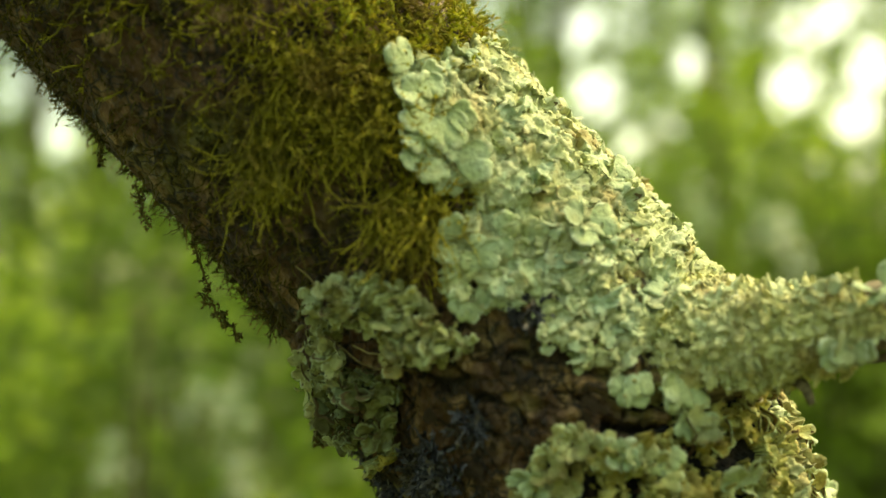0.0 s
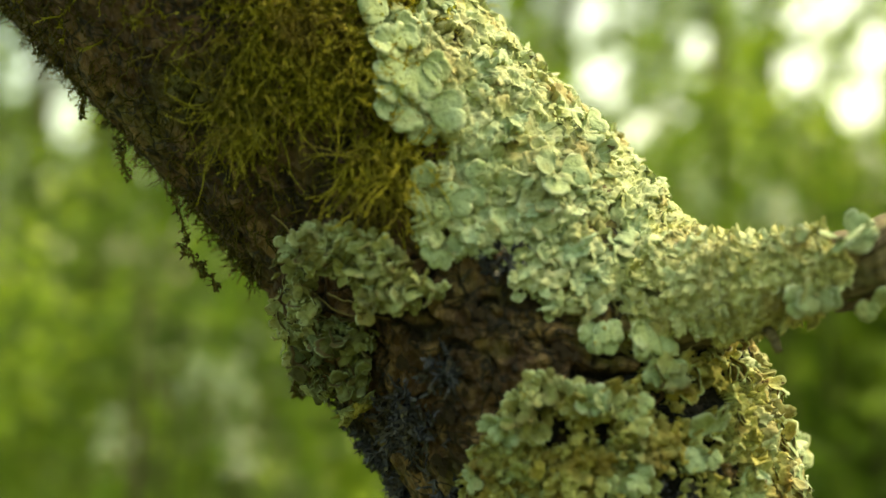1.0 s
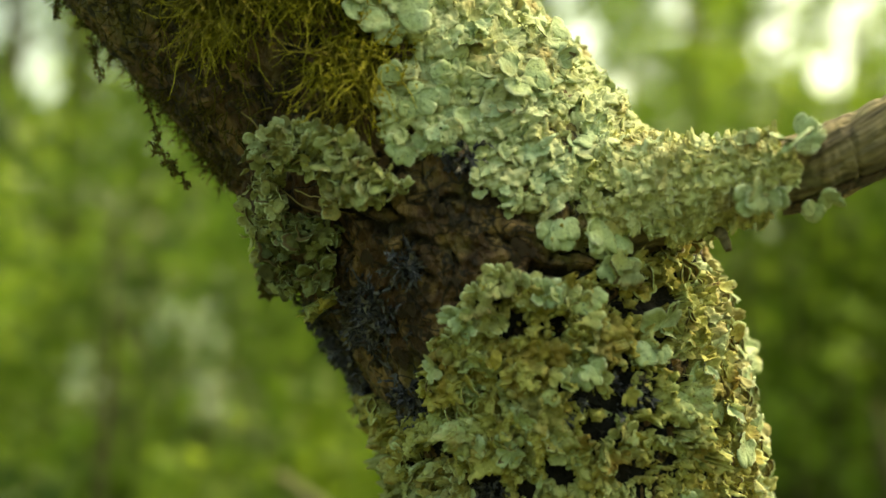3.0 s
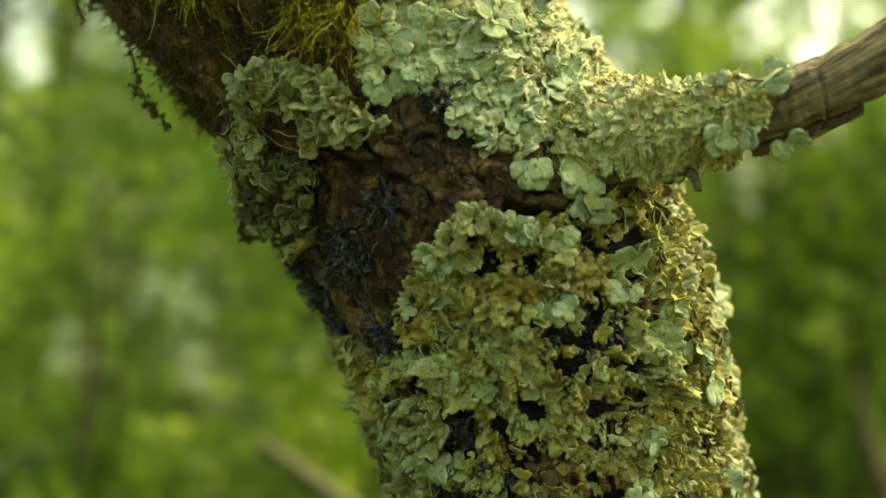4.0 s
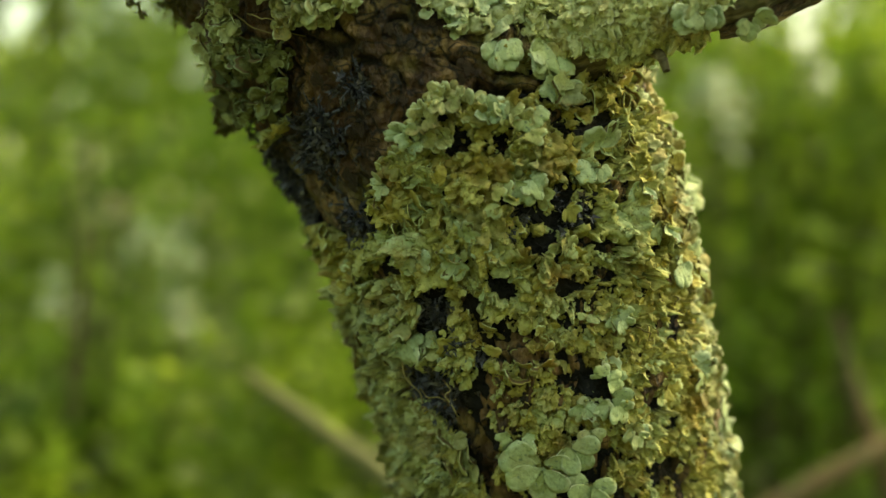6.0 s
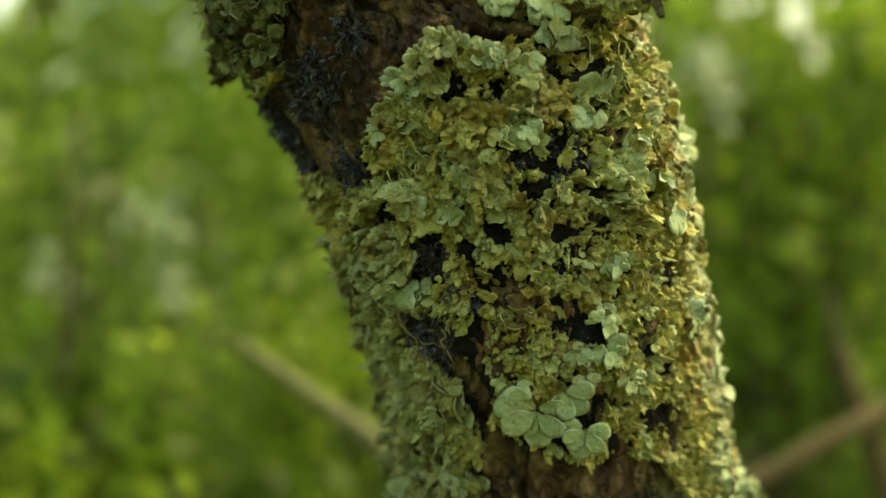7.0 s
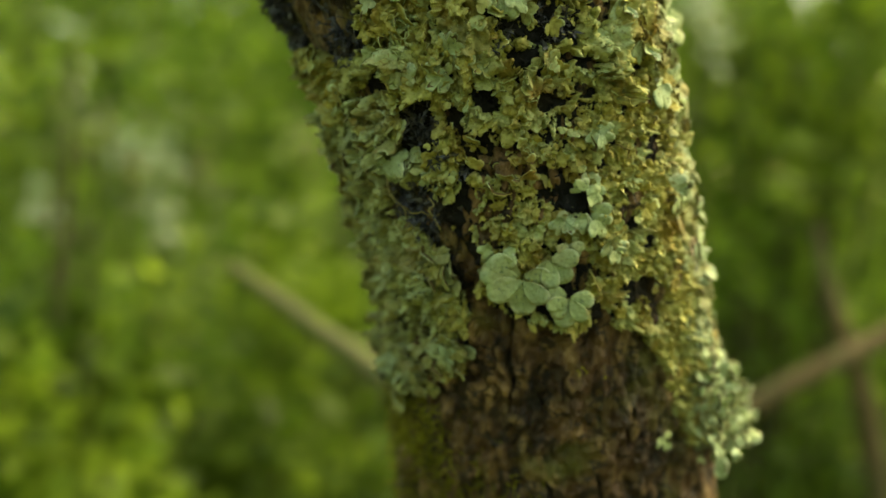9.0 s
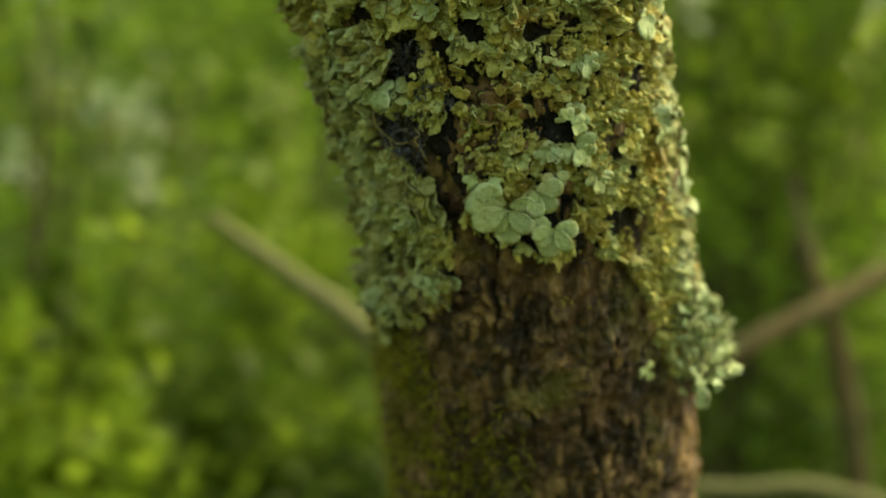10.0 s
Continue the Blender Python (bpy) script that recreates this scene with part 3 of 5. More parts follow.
def crust(name, label, tube_of, s0, s1, a0, a1, pitch, cell, thick, tone, want, seed, holes=0.3, pits=True, down=0.5, over=0.45, fold=1.0, sub=0.34, parts=290, frill=0.4, crimp=0.5, curls=(-0.4, 1.1), grit=0.8):
    """A continuous, crumpled lichen sheet on a limb: scalloped lobes that tilt, bulge over their neighbours and leave gaps.
    The largest lobes are parts of their own, the rest is one mesh."""
    along = np.interp([s0, s1], tube_of.s, np.r_[0, np.cumsum(np.linalg.norm(np.diff(tube_of.c[:, :3], axis=0), axis=1))])
    rad = float(np.interp((s0 + s1) / 2, tube_of.s, tube_of.c[:, 3]))
    n_s, n_a = int((along[1] - along[0]) / pitch), int((a1 - a0) * rad / pitch)
    s, a = np.meshgrid(np.linspace(s0, s1, n_s), np.linspace(a0, a1, n_a), indexing="ij")
    s, a = s.ravel(), a.ravel()
    p, n, t = tube_of.at(s, a)
    rate = (s1 - s0) / (along[1] - along[0])
    q = np.c_[(s - s0) / rate, a * rad] / (cell * sub)
    q = q + 1.1 * np.c_[fbm(p / cell * 0.8 + 11, 2) - 0.5, fbm(p / cell * 0.8 + 47, 2) - 0.5] / sub + 0.5 * np.c_[value_noise(p / cell * 4.1) - 0.5, value_noise(p / cell * 4.1 + 9) - 0.5] + 0.45 * np.c_[value_noise(p / cell * 9.0 + 3) - 0.5, value_noise(p / cell * 9.0 + 21) - 0.5]
    _, groove, mid, _, r2 = cells(q, seed + 1)
    _, _, centre, index, r1 = cells(mid * sub, seed)
    d = q * sub - centre
    ang = r1[0] * 6.283
    way = norm(np.c_[0.8 * np.cos(ang) - down, 0.8 * np.sin(ang)])
    far, turn = np.hypot(d[:, 0], d[:, 1]), np.arctan2(d[:, 1], d[:, 0])
    curl = curls[0] + (curls[1] - curls[0]) * r1[2]
    level = 0.7 * r1[1] + 0.7 * (d * way).sum(1) + curl * far**2 + frill * far * (np.sin(3 * turn + 40 * r1[0]) + 0.6 * np.sin(5 * turn + 70 * r1[2]))
    bulge = 0.16 * (smooth(0.0, 0.40, groove) - 1) + 0.10 * r2[1]
    wide, wrinkle = fbm(p / cell * 0.40 + seed, 3) - 0.5, 0.5 - np.abs(2 * value_noise(p / cell * 1.5 + seed) - 1) + 0.6 * (0.5 - np.abs(2 * value_noise(p / cell * 3.3 + seed) - 1)) + grit * (value_noise(p / cell * 8.0 + seed) - 0.5)
    h = thick * (0.20 + level + bulge + 1.5 * fold * wide + crimp * wrinkle)
    step = (mid - q) * cell * sub
    pc = tube_of.at(s + step[:, 0] * rate, a + step[:, 1] / rad)[0]
    keep = want(pc) & ~bare(pc, pits) & (fbm(pc * 110 + seed, 3) > holes)
    h = np.where(keep, np.maximum(h, 0.0008 if pits else 0.0004), -0.0004)
    push = over * cell * np.clip(h / thick, 0.0, 1.2)
    push[~keep] = 0
    v = p + n * h[:, None] + (t * d[:, [0]] + np.cross(t, n) * d[:, [1]]) * push[:, None]
    owner = np.where(keep, (index[:, 0] - index[:, 0].min()) * 100000 + index[:, 1] - index[:, 1].min(), -1)
    f = grid_faces(n_s, n_a)[:, ::-1]
    f = f[keep[f].sum(1) >= 2]
    mine = np.take_along_axis(owner[f], np.argmax(h[f], 1)[:, None], 1)[:, 0]
    cliff = (owner[f] != mine[:, None]).any(1)
    patch = thing(name, v[np.unique(f)].mean(0), label, "lichen", "lichen on the trunk")
    rim = 1 - smooth(0.0, 0.30, groove)
    mine_ids, inverse, size = np.unique(mine, return_inverse=True, return_counts=True)
    rank = np.argsort(np.argsort(-size))[inverse.ravel()]
    order = np.argsort(rank, kind="stable")
    cuts = np.searchsorted(rank[order], np.arange(1, parts + 1))
    for k, i in enumerate(np.split(order, cuts)):
        if not len(i):
            continue
        used, g = np.unique(f[i], return_inverse=True)
        single = k < parts
        own("lobe" if single else "small_lobes", mesh_from("sheet", v[used], g.reshape(-1, 4), crust_mat[tone], {"rim": rim[used], "cell": r1[2][used]}, cliff[i]), patch, kind="" if single else "stuff")


def ragged(p, amount):
    return amount * (fbm(p * 70 + 23, 2) - 0.5)


crust("limb_crust", "continuous crumpled pale mint lichen sheet over the limb", trunk_tube, 8.4, 12.3, -1.1, 2.0, 0.00052, 0.0066, 0.0036, "pale",
      lambda p: (p[:, 2] > 1.425 + 0.12 * np.maximum(0, 0.03 - p[:, 0])) & ~inside(BRACKET, p[:, 0], p[:, 2]) & (p[:, 0] > -0.025), 3, 0.22, down=0.3, over=0.32, frill=0.22, crimp=0.75, curls=(-0.7, 0.7), fold=1.3, grit=0.35)
crust("branch_crust", "crumpled yellow-green lichen sheet round the side branch", twig_tube, 0.4, 4.3, -2.0, 2.0, 0.00046, 0.0037, 0.0034, "cream",
      lambda p: p[:, 0] < 0.134 + 0.02 * (fbm(p * 90, 2) - 0.5) - 0.4 * np.maximum(0, p[:, 2] - 1.459), 4, 0.27)
crust("trunk_crust", "chunky ruffled yellow-green lichen sheet below the fork", trunk_tube, 6.7, 8.9, -1.9, 0.95, 0.00052, 0.0062, 0.0060, "olive",
      lambda p: (p[:, 2] < 1.432) & (p[:, 2] > 1.356 + ragged(p, 0.04)), 5, 0.35)
crust("lower_crust", "finely crinkled olive and yellow lichen crust over the trunk", trunk_tube, 4.9, 7.2, -0.85, 0.95, 0.00044, 0.0037, 0.0042, "gold",
      lambda p: p[:, 2] < 1.360 + ragged(p, 0.04), 8, 0.40)
crust("shaded_crust", "grey-green leafy lichen sheet on the trunk's shaded flank", trunk_tube, 4.9, 7.2, -1.9, -0.75, 0.00054, 0.0064, 0.0066, "sage",
      lambda p: p[:, 2] < 1.360 + ragged(p, 0.04), 9, 0.40)
crust("edge_crust", "knobbly tan and mint lichen sheet on the trunk's sunny flank", trunk_tube, 4.9, 8.9, 0.85, 2.0, 0.00058, 0.0052, 0.0048, "tan",
      lambda p: p[:, 2] < 1.432, 7, 0.26, over=0.28, frill=0.15, crimp=0.5, curls=(-1.2, 0.3), fold=1.4)
# film of dead lichen; its black also stands for shade between the lobes
crust("dead_gap_crust", "black film under the lichen: dead growth, and gap shade put into its colour", trunk_tube, 4.9, 8.8, -1.9, 2.0, 0.0010, 0.0050, 0.0016, "black",
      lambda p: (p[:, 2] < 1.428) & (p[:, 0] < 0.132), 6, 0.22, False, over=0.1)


def front_of(tube_of, x, z):
    """The place on the side of a limb that faces the walk, over (x, z) of the front view."""
    s, a = np.meshgrid(np.linspace(2 if tube_of is trunk_tube else 0, tube_of.s[-1], 900), np.linspace(-1.5, 1.5, 121), indexing="ij")
    s, a = s.ravel(), a.ravel()
    p, n, t = tube_of.at(s, a)
    i = np.argmin((p[:, 0] - x) ** 2 + (p[:, 2] - z) ** 2)
    return p[i], n[i], t[i]


def rosette(label, tube_of, x, z, radius, lobes, tone, seed, aim=-90, arc=300, tilt=(4, 20), kind="smooth", lift=0.0035):
    """A rounded growth of broad overlapping lobes at a place on the bark; aim: the way it spreads, in degrees from +x of the front view."""
    g = np.random.default_rng(seed)
    p, n, _ = front_of(tube_of, x, z)
    ang = np.radians(aim + np.linspace(-arc / 2, arc / 2, lobes) + g.normal(0, 8, lobes))
    grow = np.stack([np.cos(ang), 0 * ang, np.sin(ang)], -1)
    off = g.uniform(0.0, 0.08 if kind == "petal" else 0.35, lobes)[:, None] * grow * radius
    off -= n * (off @ n)[:, None]
    mats = lay(p + off, np.tile(n, (lobes, 1)), grow, np.radians(g.uniform(*tilt, lobes)), radius * g.uniform(0.7, 1.05, lobes), lift + (0.0006 if kind == "petal" else 0.0011) * np.argsort(g.random(lobes)))
    return lichen("lichen_rosette", label, mats, np.array([kind] * lobes), tone, lobes, "lichen rosettes")


ROSETTES = [
    (-0.010, 1.535, 0.012, 6, "mint", -110, 220), (-0.004, 1.521, 0.014, 6, "mint", -120, 220), (-0.002, 1.508, 0.0145, 5, "mint", -90, 180), (0.004, 1.515, 0.010, 4, "mint", -40, 160),
    (0.008, 1.480, 0.010, 5, "mint", -120, 200), (0.016, 1.483, 0.008, 4, "mint", -60, 180), (0.008, 1.463, 0.0085, 4, "mint", -90, 140), (0.022, 1.467, 0.0075, 4, "pale", -80, 180),
    (0.034, 1.452, 0.007, 4, "pale", -110, 160), (0.061, 1.4375, 0.0105, 3, "mint", -100, 40), (0.044, 1.447, 0.006, 4, "pale", -100, 160),
    
    (0.0815, 1.2890, 0.0150, 7, "mint", -110, 200), (0.090, 1.296, 0.012, 4, "mint", -60, 90), (0.099, 1.2815, 0.0120, 6, "mint", -105, 170), (0.097, 1.301, 0.010, 4, "pale", -80, 120),
    (0.098, 1.312, 0.009, 4, "pale", -90, 100), 
    
    (0.058, 1.255, 0.007, 5, "mint", -20, 200), (0.141, 1.222, 0.006, 5, "mint", -120, 300), (0.142, 1.322, 0.008, 4, "mint", -30, 160), (0.150, 1.300, 0.008, 4, "mint", -20, 160), (0.055, 1.505, 0.011, 5, "mint", -60, 180), (0.046, 1.486, 0.011, 5, "mint", -90, 200),
]
for k, (x, z, r, count, tone, aim, arc) in enumerate(ROSETTES):
    count = max(3, count - (z > 1.31))
    rosette("smooth broad-lobed mint-green lichen rosette on bark" if tone == "mint" else "small crinkled yellow-green lichen rosette on bark", trunk_tube, x, z, r if tone == "mint" else 0.75 * r, count, tone, 500 + k, aim, arc, tilt=(0, 9) if z < 1.31 else (4, 20), kind="petal" if z < 1.31 else "smooth", lift=0.0065 if z < 1.31 else 0.0035)
FANS = [
    (0.068, 1.413, 0.0090, 4, -90, 150, "smooth"), (0.071, 1.389, 0.0090, 3, -60, 120, "smooth"), (0.095, 1.399, 0.0120, 2, 80, 70, "crisp"), (0.093, 1.394, 0.0080, 3, -100, 120, "smooth"),
    (0.110, 1.390, 0.0090, 2, -80, 60, "smooth"), (0.119, 1.375, 0.0100, 2, -100, 80, "smooth"), (0.125, 1.359, 0.0110, 2, -25, 50, "smooth"), (0.034, 1.362, 0.0085, 3, -60, 110, "crisp"),
    (0.052, 1.365, 0.0090, 2, 50, 60, "crisp"), (0.050, 1.363, 0.0090, 2, -130, 60, "crisp"), (0.0735, 1.438, 0.0150, 3, -80, 36, "crisp"),
    (0.078, 1.423, 0.0090, 3, -80, 110, "crisp"), (0.034, 1.332, 0.0100, 5, -100, 260, "crisp"), (0.095, 1.310, 0.0080, 2, -90, 100, "smooth"), (0.135, 1.320, 0.0090, 2, 0, 90, "smooth"),
    (0.104, 1.343, 0.0070, 4, -60, 240, "crisp"), (0.100, 1.319, 0.0080, 3, 60, 120, "smooth"), (0.104, 1.313, 0.0090, 3, -60, 140, "smooth"), (0.072, 1.299, 0.0080, 4, -100, 200, "crisp"),
    (0.122, 1.404, 0.0080, 3, -60, 200, "crisp"), (0.126, 1.412, 0.0070, 3, -60, 200, "smooth"), (0.129, 1.395, 0.0080, 3, -10, 160, "smooth"), (0.132, 1.380, 0.0080, 3, -30, 160, "smooth"), (0.132, 1.362, 0.0080, 3, -10, 140, "smooth"),
    (0.112, 1.301, 0.0080, 4, -60, 200, "crisp"),
]
for k, (x, z, r, count, aim, arc, kind) in enumerate(FANS):
    count, arc, kind = min(count, 3), min(arc, 110), kind if k % 3 == 0 else "crisp"
    rosette("plump mint-green lichen fan over tan crust", trunk_tube, x, z, r, count, "mint", 640 + k, aim, arc, (-6, 20), kind=kind, lift=0.0060)
FLAPS = [(0.035, 1.492, 0.0105, -60), (0.0575, 1.494, 0.0100, 10), (0.030, 1.471, 0.0090, -110), (0.039, 1.480, 0.0095, -80), (0.052, 1.478, 0.0090, -40),
         (0.026, 1.500, 0.0085, -100), (0.046, 1.463, 0.0085, -90), (0.020, 1.518, 0.0090, -30), (0.066, 1.468, 0.0080, -60), (0.034, 1.530, 0.0085, 20)]
for k, (x, z, r, aim) in enumerate(FLAPS):
    rosette("curled mint-green lichen flap standing off the limb", trunk_tube, x, z, r, 2, "mint" if k % 3 else "pale", 760 + k, aim, 60, (5, 32), kind="crisp" if k % 2 else "broad", lift=0.0012)
LIP = [(0.032, 1.403, 0.0080, 150), (0.036, 1.410, 0.0070, 120), (0.042, 1.416, 0.0080, 100), (0.049, 1.415, 0.0080, 80), (0.057, 1.411, 0.0080, 90), (0.063, 1.410, 0.0080, 60), (0.081, 1.418, 0.0080, 60), (0.029, 1.394, 0.0080, 160), (0.024, 1.388, 0.0070, 160), (0.069, 1.406, 0.0080, 30), (0.040, 1.404, 0.0070, -60)]
for k, (x, z, r, aim) in enumerate(LIP):
    rosette("ruffled yellow-green lichen rosette on the rim of bare bark", trunk_tube, x, z, r, 5, "dusk" if k % 4 else "mint", 680 + k, aim, 220, (0, 55), kind="crisp", lift=0.004)
for k, (x, z, r) in enumerate([(0.034, 1.247, 0.008), (0.039, 1.238, 0.008), (0.043, 1.230, 0.006), (0.051, 1.241, 0.007), (0.057, 1.250, 0.007), (0.032, 1.258, 0.008), (0.046, 1.250, 0.008), (0.061, 1.259, 0.007)]):
    rosette("frilly pale yellow-green lichen at the edge of the bare lower bark", trunk_tube, x, z, r, 5, "dusk", 720 + k, -100, 260, (0, 45), kind="crisp", lift=0.004)
for k, (x, z, r, count, aim, arc) in enumerate([(0.137, 1.462, 0.012, 4, -40, 150), (0.124, 1.460, 0.006, 4, 20, 220), (0.143, 1.449, 0.009, 4, -40, 160), (0.128, 1.450, 0.0095, 5, -110, 150)]):
    rosette("grey-green lichen flap curling off the side branch", twig_tube, x, z, r, count, "mint", 560 + k, aim, arc, (25, 55))

CURLS = [(0.036, 1.555, 0.007), (0.043, 1.546, 0.006), (0.050, 1.536, 0.007), (0.060, 1.523, 0.006), (0.066, 1.515, 0.006), (0.078, 1.502, 0.007), (0.086, 1.492, 0.006), (0.094, 1.481, 0.006),
         (0.142, 1.397, 0.013), (0.145, 1.388, 0.013), (0.147, 1.379, 0.011), (0.150, 1.352, 0.007), (0.151, 1.336, 0.008), (0.155, 1.312, 0.007), (0.157, 1.292, 0.008)]
for k, (x, z, r) in enumerate(CURLS):
    rosette("small upturned curl of pale lichen on the limb's rim", trunk_tube, x, z, r, 3, "pale" if z > 1.42 else "mint", 580 + k, 20, 200, (5, 50) if z > 1.42 else (20, 60), kind="smooth" if k % 2 else "broad", lift=0.002 if z > 1.42 else 0.004)

# the bracket of lichen that hangs out under the limb
(p, n, t), g = scatter(trunk_tube, 8.0, 10.2, -1.75, -0.2, 4600, 21)
sel = inside(BRACKET, p[:, 0], p[:, 2]) & (p[:, 0] > -0.046 + 0.010 * g.random(len(p))) & (fbm(p * 80 + 2, 2) > 0.36)
p, n = p[sel], n[sel]
m = len(p)
kinds = g.choice(["smooth", "broad", "crisp", "small"], m, p=[0.03, 0.12, 0.75, 0.1])
mats = lay(p, n, g.normal(size=(m, 3)) + np.array([-0.6, -0.2, -0.6]), np.radians(g.uniform(10, 80, m)), g.uniform(0.0030, 0.0070, m), 0.011 * g.random(m))
open_ = (p[:, 2] < 1.436) & (g.random(m) < 0.5)
p, mats, kinds = p[~open_], mats[~open_], kinds[~open_]
m = len(p)
# lower and inner flaps get the dark tone that stands for shade
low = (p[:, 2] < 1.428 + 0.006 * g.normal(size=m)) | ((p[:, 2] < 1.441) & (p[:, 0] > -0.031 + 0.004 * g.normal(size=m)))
lichen("bracket_lichen", "ragged grey-green lichen flaps hanging under the limb", mats[~low], kinds[~low], "sage", 160, "lichen on the trunk")
lichen("shaded_bracket_lichen", "lichen flaps with the limb's shade put into their dark tone", mats[low], kinds[low], "shady", 120, "lichen on the trunk")

# the ragged clump that stands off the lower sunny flank
(p, n, t), g = scatter(trunk_tube, 4.7, 6.0, 0.80, 1.75, 650, 22)
sel = (p[:, 2] > 1.188 + 0.02 * g.random(len(p))) & (p[:, 2] < 1.272) & (p[:, 0] > 0.161 - 0.46 * (p[:, 2] - 1.215))
p, n = p[sel], n[sel]
m = len(p)
kinds = g.choice(["broad", "crisp", "small"], m, p=[0.25, 0.65, 0.1])
lichen("flank_lichen", "pale curly lichen clump standing off the lower trunk",
       lay(p, n, g.normal(size=(m, 3)) + np.array([0.3, -0.2, -0.4]), np.radians(g.uniform(5, 70, m)), g.uniform(0.0034, 0.0072, m), (0.003 + 0.017 * smooth(1.262, 1.222, p[:, 2])) * g.random(m) * smooth(1.186, 1.215, p[:, 2])), kinds, "mint", 180, "lichen on the trunk")

# ---- moss ----
def strands(p, n, heading, length, width, seed, droop=0.7, leaflets=8, segs=6, curl=1.1):
    """Feathery moss shoots: thin three-sided stems that leave the bark and droop, with pointed leaflets. Verts, quads, triangles."""
    g = np.random.default_rng(seed)
    m = len(p)
    d = norm(n * 0.55 + heading + 0.35 * g.normal(size=(m, 3)))
    pts = [p - n * 0.001]
    step = (length / segs)[:, None]
    bend = g.normal(size=(m, 3)) * curl
    for k in range(segs):
        pts.append(pts[-1] + d * step)
        d = norm(d + np.array([0, 0, -droop]) / segs + bend / segs * 2 + 0.32 * g.normal(size=(m, 3)) - 0.25 * n / segs * (k > 2))
    c = np.stack(pts, 1)
    tt = norm(np.gradient(c, axis=1))
    u = norm(np.cross(tt, g.normal(size=(m, 1, 3))))
    w = np.cross(tt, u)
    r = width[:, None, None] * np.linspace(1.0, 0.25, segs + 1)[None, :, None]
    ring = [c + r * (u * math.cos(b) + w * math.sin(b)) for b in (0, 2.094, 4.189)]
    v = np.stack(ring, 2).reshape(m, -1, 3)
    f = (grid_faces(segs + 1, 3, True)[None] + (np.arange(m) * v.shape[1])[:, None, None]).reshape(-1, 4)
    base = m * v.shape[1]
    at = g.integers(1, segs + 1, (m, leaflets))
    rows = np.arange(m)[:, None]
    o, tl, ul, wl = c[rows, at], tt[rows, at], u[rows, at], w[rows, at]
    b = g.uniform(0, 6.28, (m, leaflets, 1))
    side = ul * np.cos(b) + wl * np.sin(b)
    reach = (width[:, None] * g.uniform(2.2, 4.2, (m, leaflets)))[..., None]
    tip = o + norm(side + 0.9 * tl) * reach
    half = np.cross(side, tl) * width[:, None, None] * 0.95
    lv = np.stack([o - half, o + half, tip], 2).reshape(-1, 3)
    lf = np.arange(len(lv)).reshape(-1, 3) + base
    return np.concatenate([v.reshape(-1, 3), lv]), [f, lf]


def moss(name, label, p, n, heading, length, width, material, seed, cell=0.022, **kw):
    """A growth of moss; each tuft of shoots is a part."""
    ob = thing(name, p.mean(0), label, "moss", "moss on the limb")
    key = np.floor(p / cell).astype(int)
    _, which = np.unique(key, axis=0, return_inverse=True)
    which = which.ravel()
    for c in range(which.max() + 1):
        i = np.flatnonzero(which == c)
        v, f = strands(p[i], n[i], heading[i], length[i], width[i], seed + 13 * c, **kw)
        own("tuft", mesh_from("tuft", v, f, material), ob, kind="stuff")
    return ob


(p, n, t), g = scatter(trunk_tube, 9.6, 13.1, -1.35, 1.9, 9000, 31)
x, z = p[:, 0], p[:, 2]
# thick cushion on top, thinning down the near side
upper = (z - 1.500) + 0.55 * (x + 0.02)
w = smooth(-0.022, 0.055, upper + 0.03 * (fbm(p * 60, 3) - 0.5))
sel = (g.random(len(p)) < w) & inside(LIMB_BARE, x, z)
P, N = p[sel], n[sel]
k = len(P)
moss("moss_cushion", "shaggy yellow-green moss draped over the limb", P, N, np.array([-0.2, -0.1, -0.6]) + 0.25 * g.normal(size=(k, 3)), g.uniform(0.006, 0.015, k), g.uniform(0.00036, 0.0007, k), MOSS, 32, droop=1.2, leaflets=14)
(p, n, t), g = scatter(trunk_tube, 10.2, 13.0, 0.2, 1.9, 3200, 33)
x, z = p[:, 0], p[:, 2]
sel = inside(LIMB_BARE, x, z) & (z + 0.62 * x > 1.515 + 0.02 * g.normal(size=len(x)))
P, N = p[sel], n[sel]
k = len(P)
moss("sunlit_moss", "moss along the limb's top, sunlight put into its lime-yellow colour", P, N, np.array([0.15, 0.0, -0.15]) + 0.3 * g.normal(size=(k, 3)), g.uniform(0.007, 0.016, k), g.uniform(0.00045, 0.0008, k), MOSS_BRIGHT, 34)
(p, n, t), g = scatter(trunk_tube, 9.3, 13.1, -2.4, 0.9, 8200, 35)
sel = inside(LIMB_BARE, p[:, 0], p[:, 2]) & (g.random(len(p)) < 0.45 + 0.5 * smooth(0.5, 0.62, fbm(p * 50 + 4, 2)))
P, N = p[sel], n[sel]
k = len(P)
moss("bark_moss", "thin olive moss clinging to bark, shade put into its dark colour", P, N, np.array([0.0, 0.0, -0.5]) + 0.5 * g.normal(size=(k, 3)), g.uniform(0.004, 0.012, k), g.uniform(0.00028, 0.0006, k), MOSS_DARK, 36, leaflets=6)
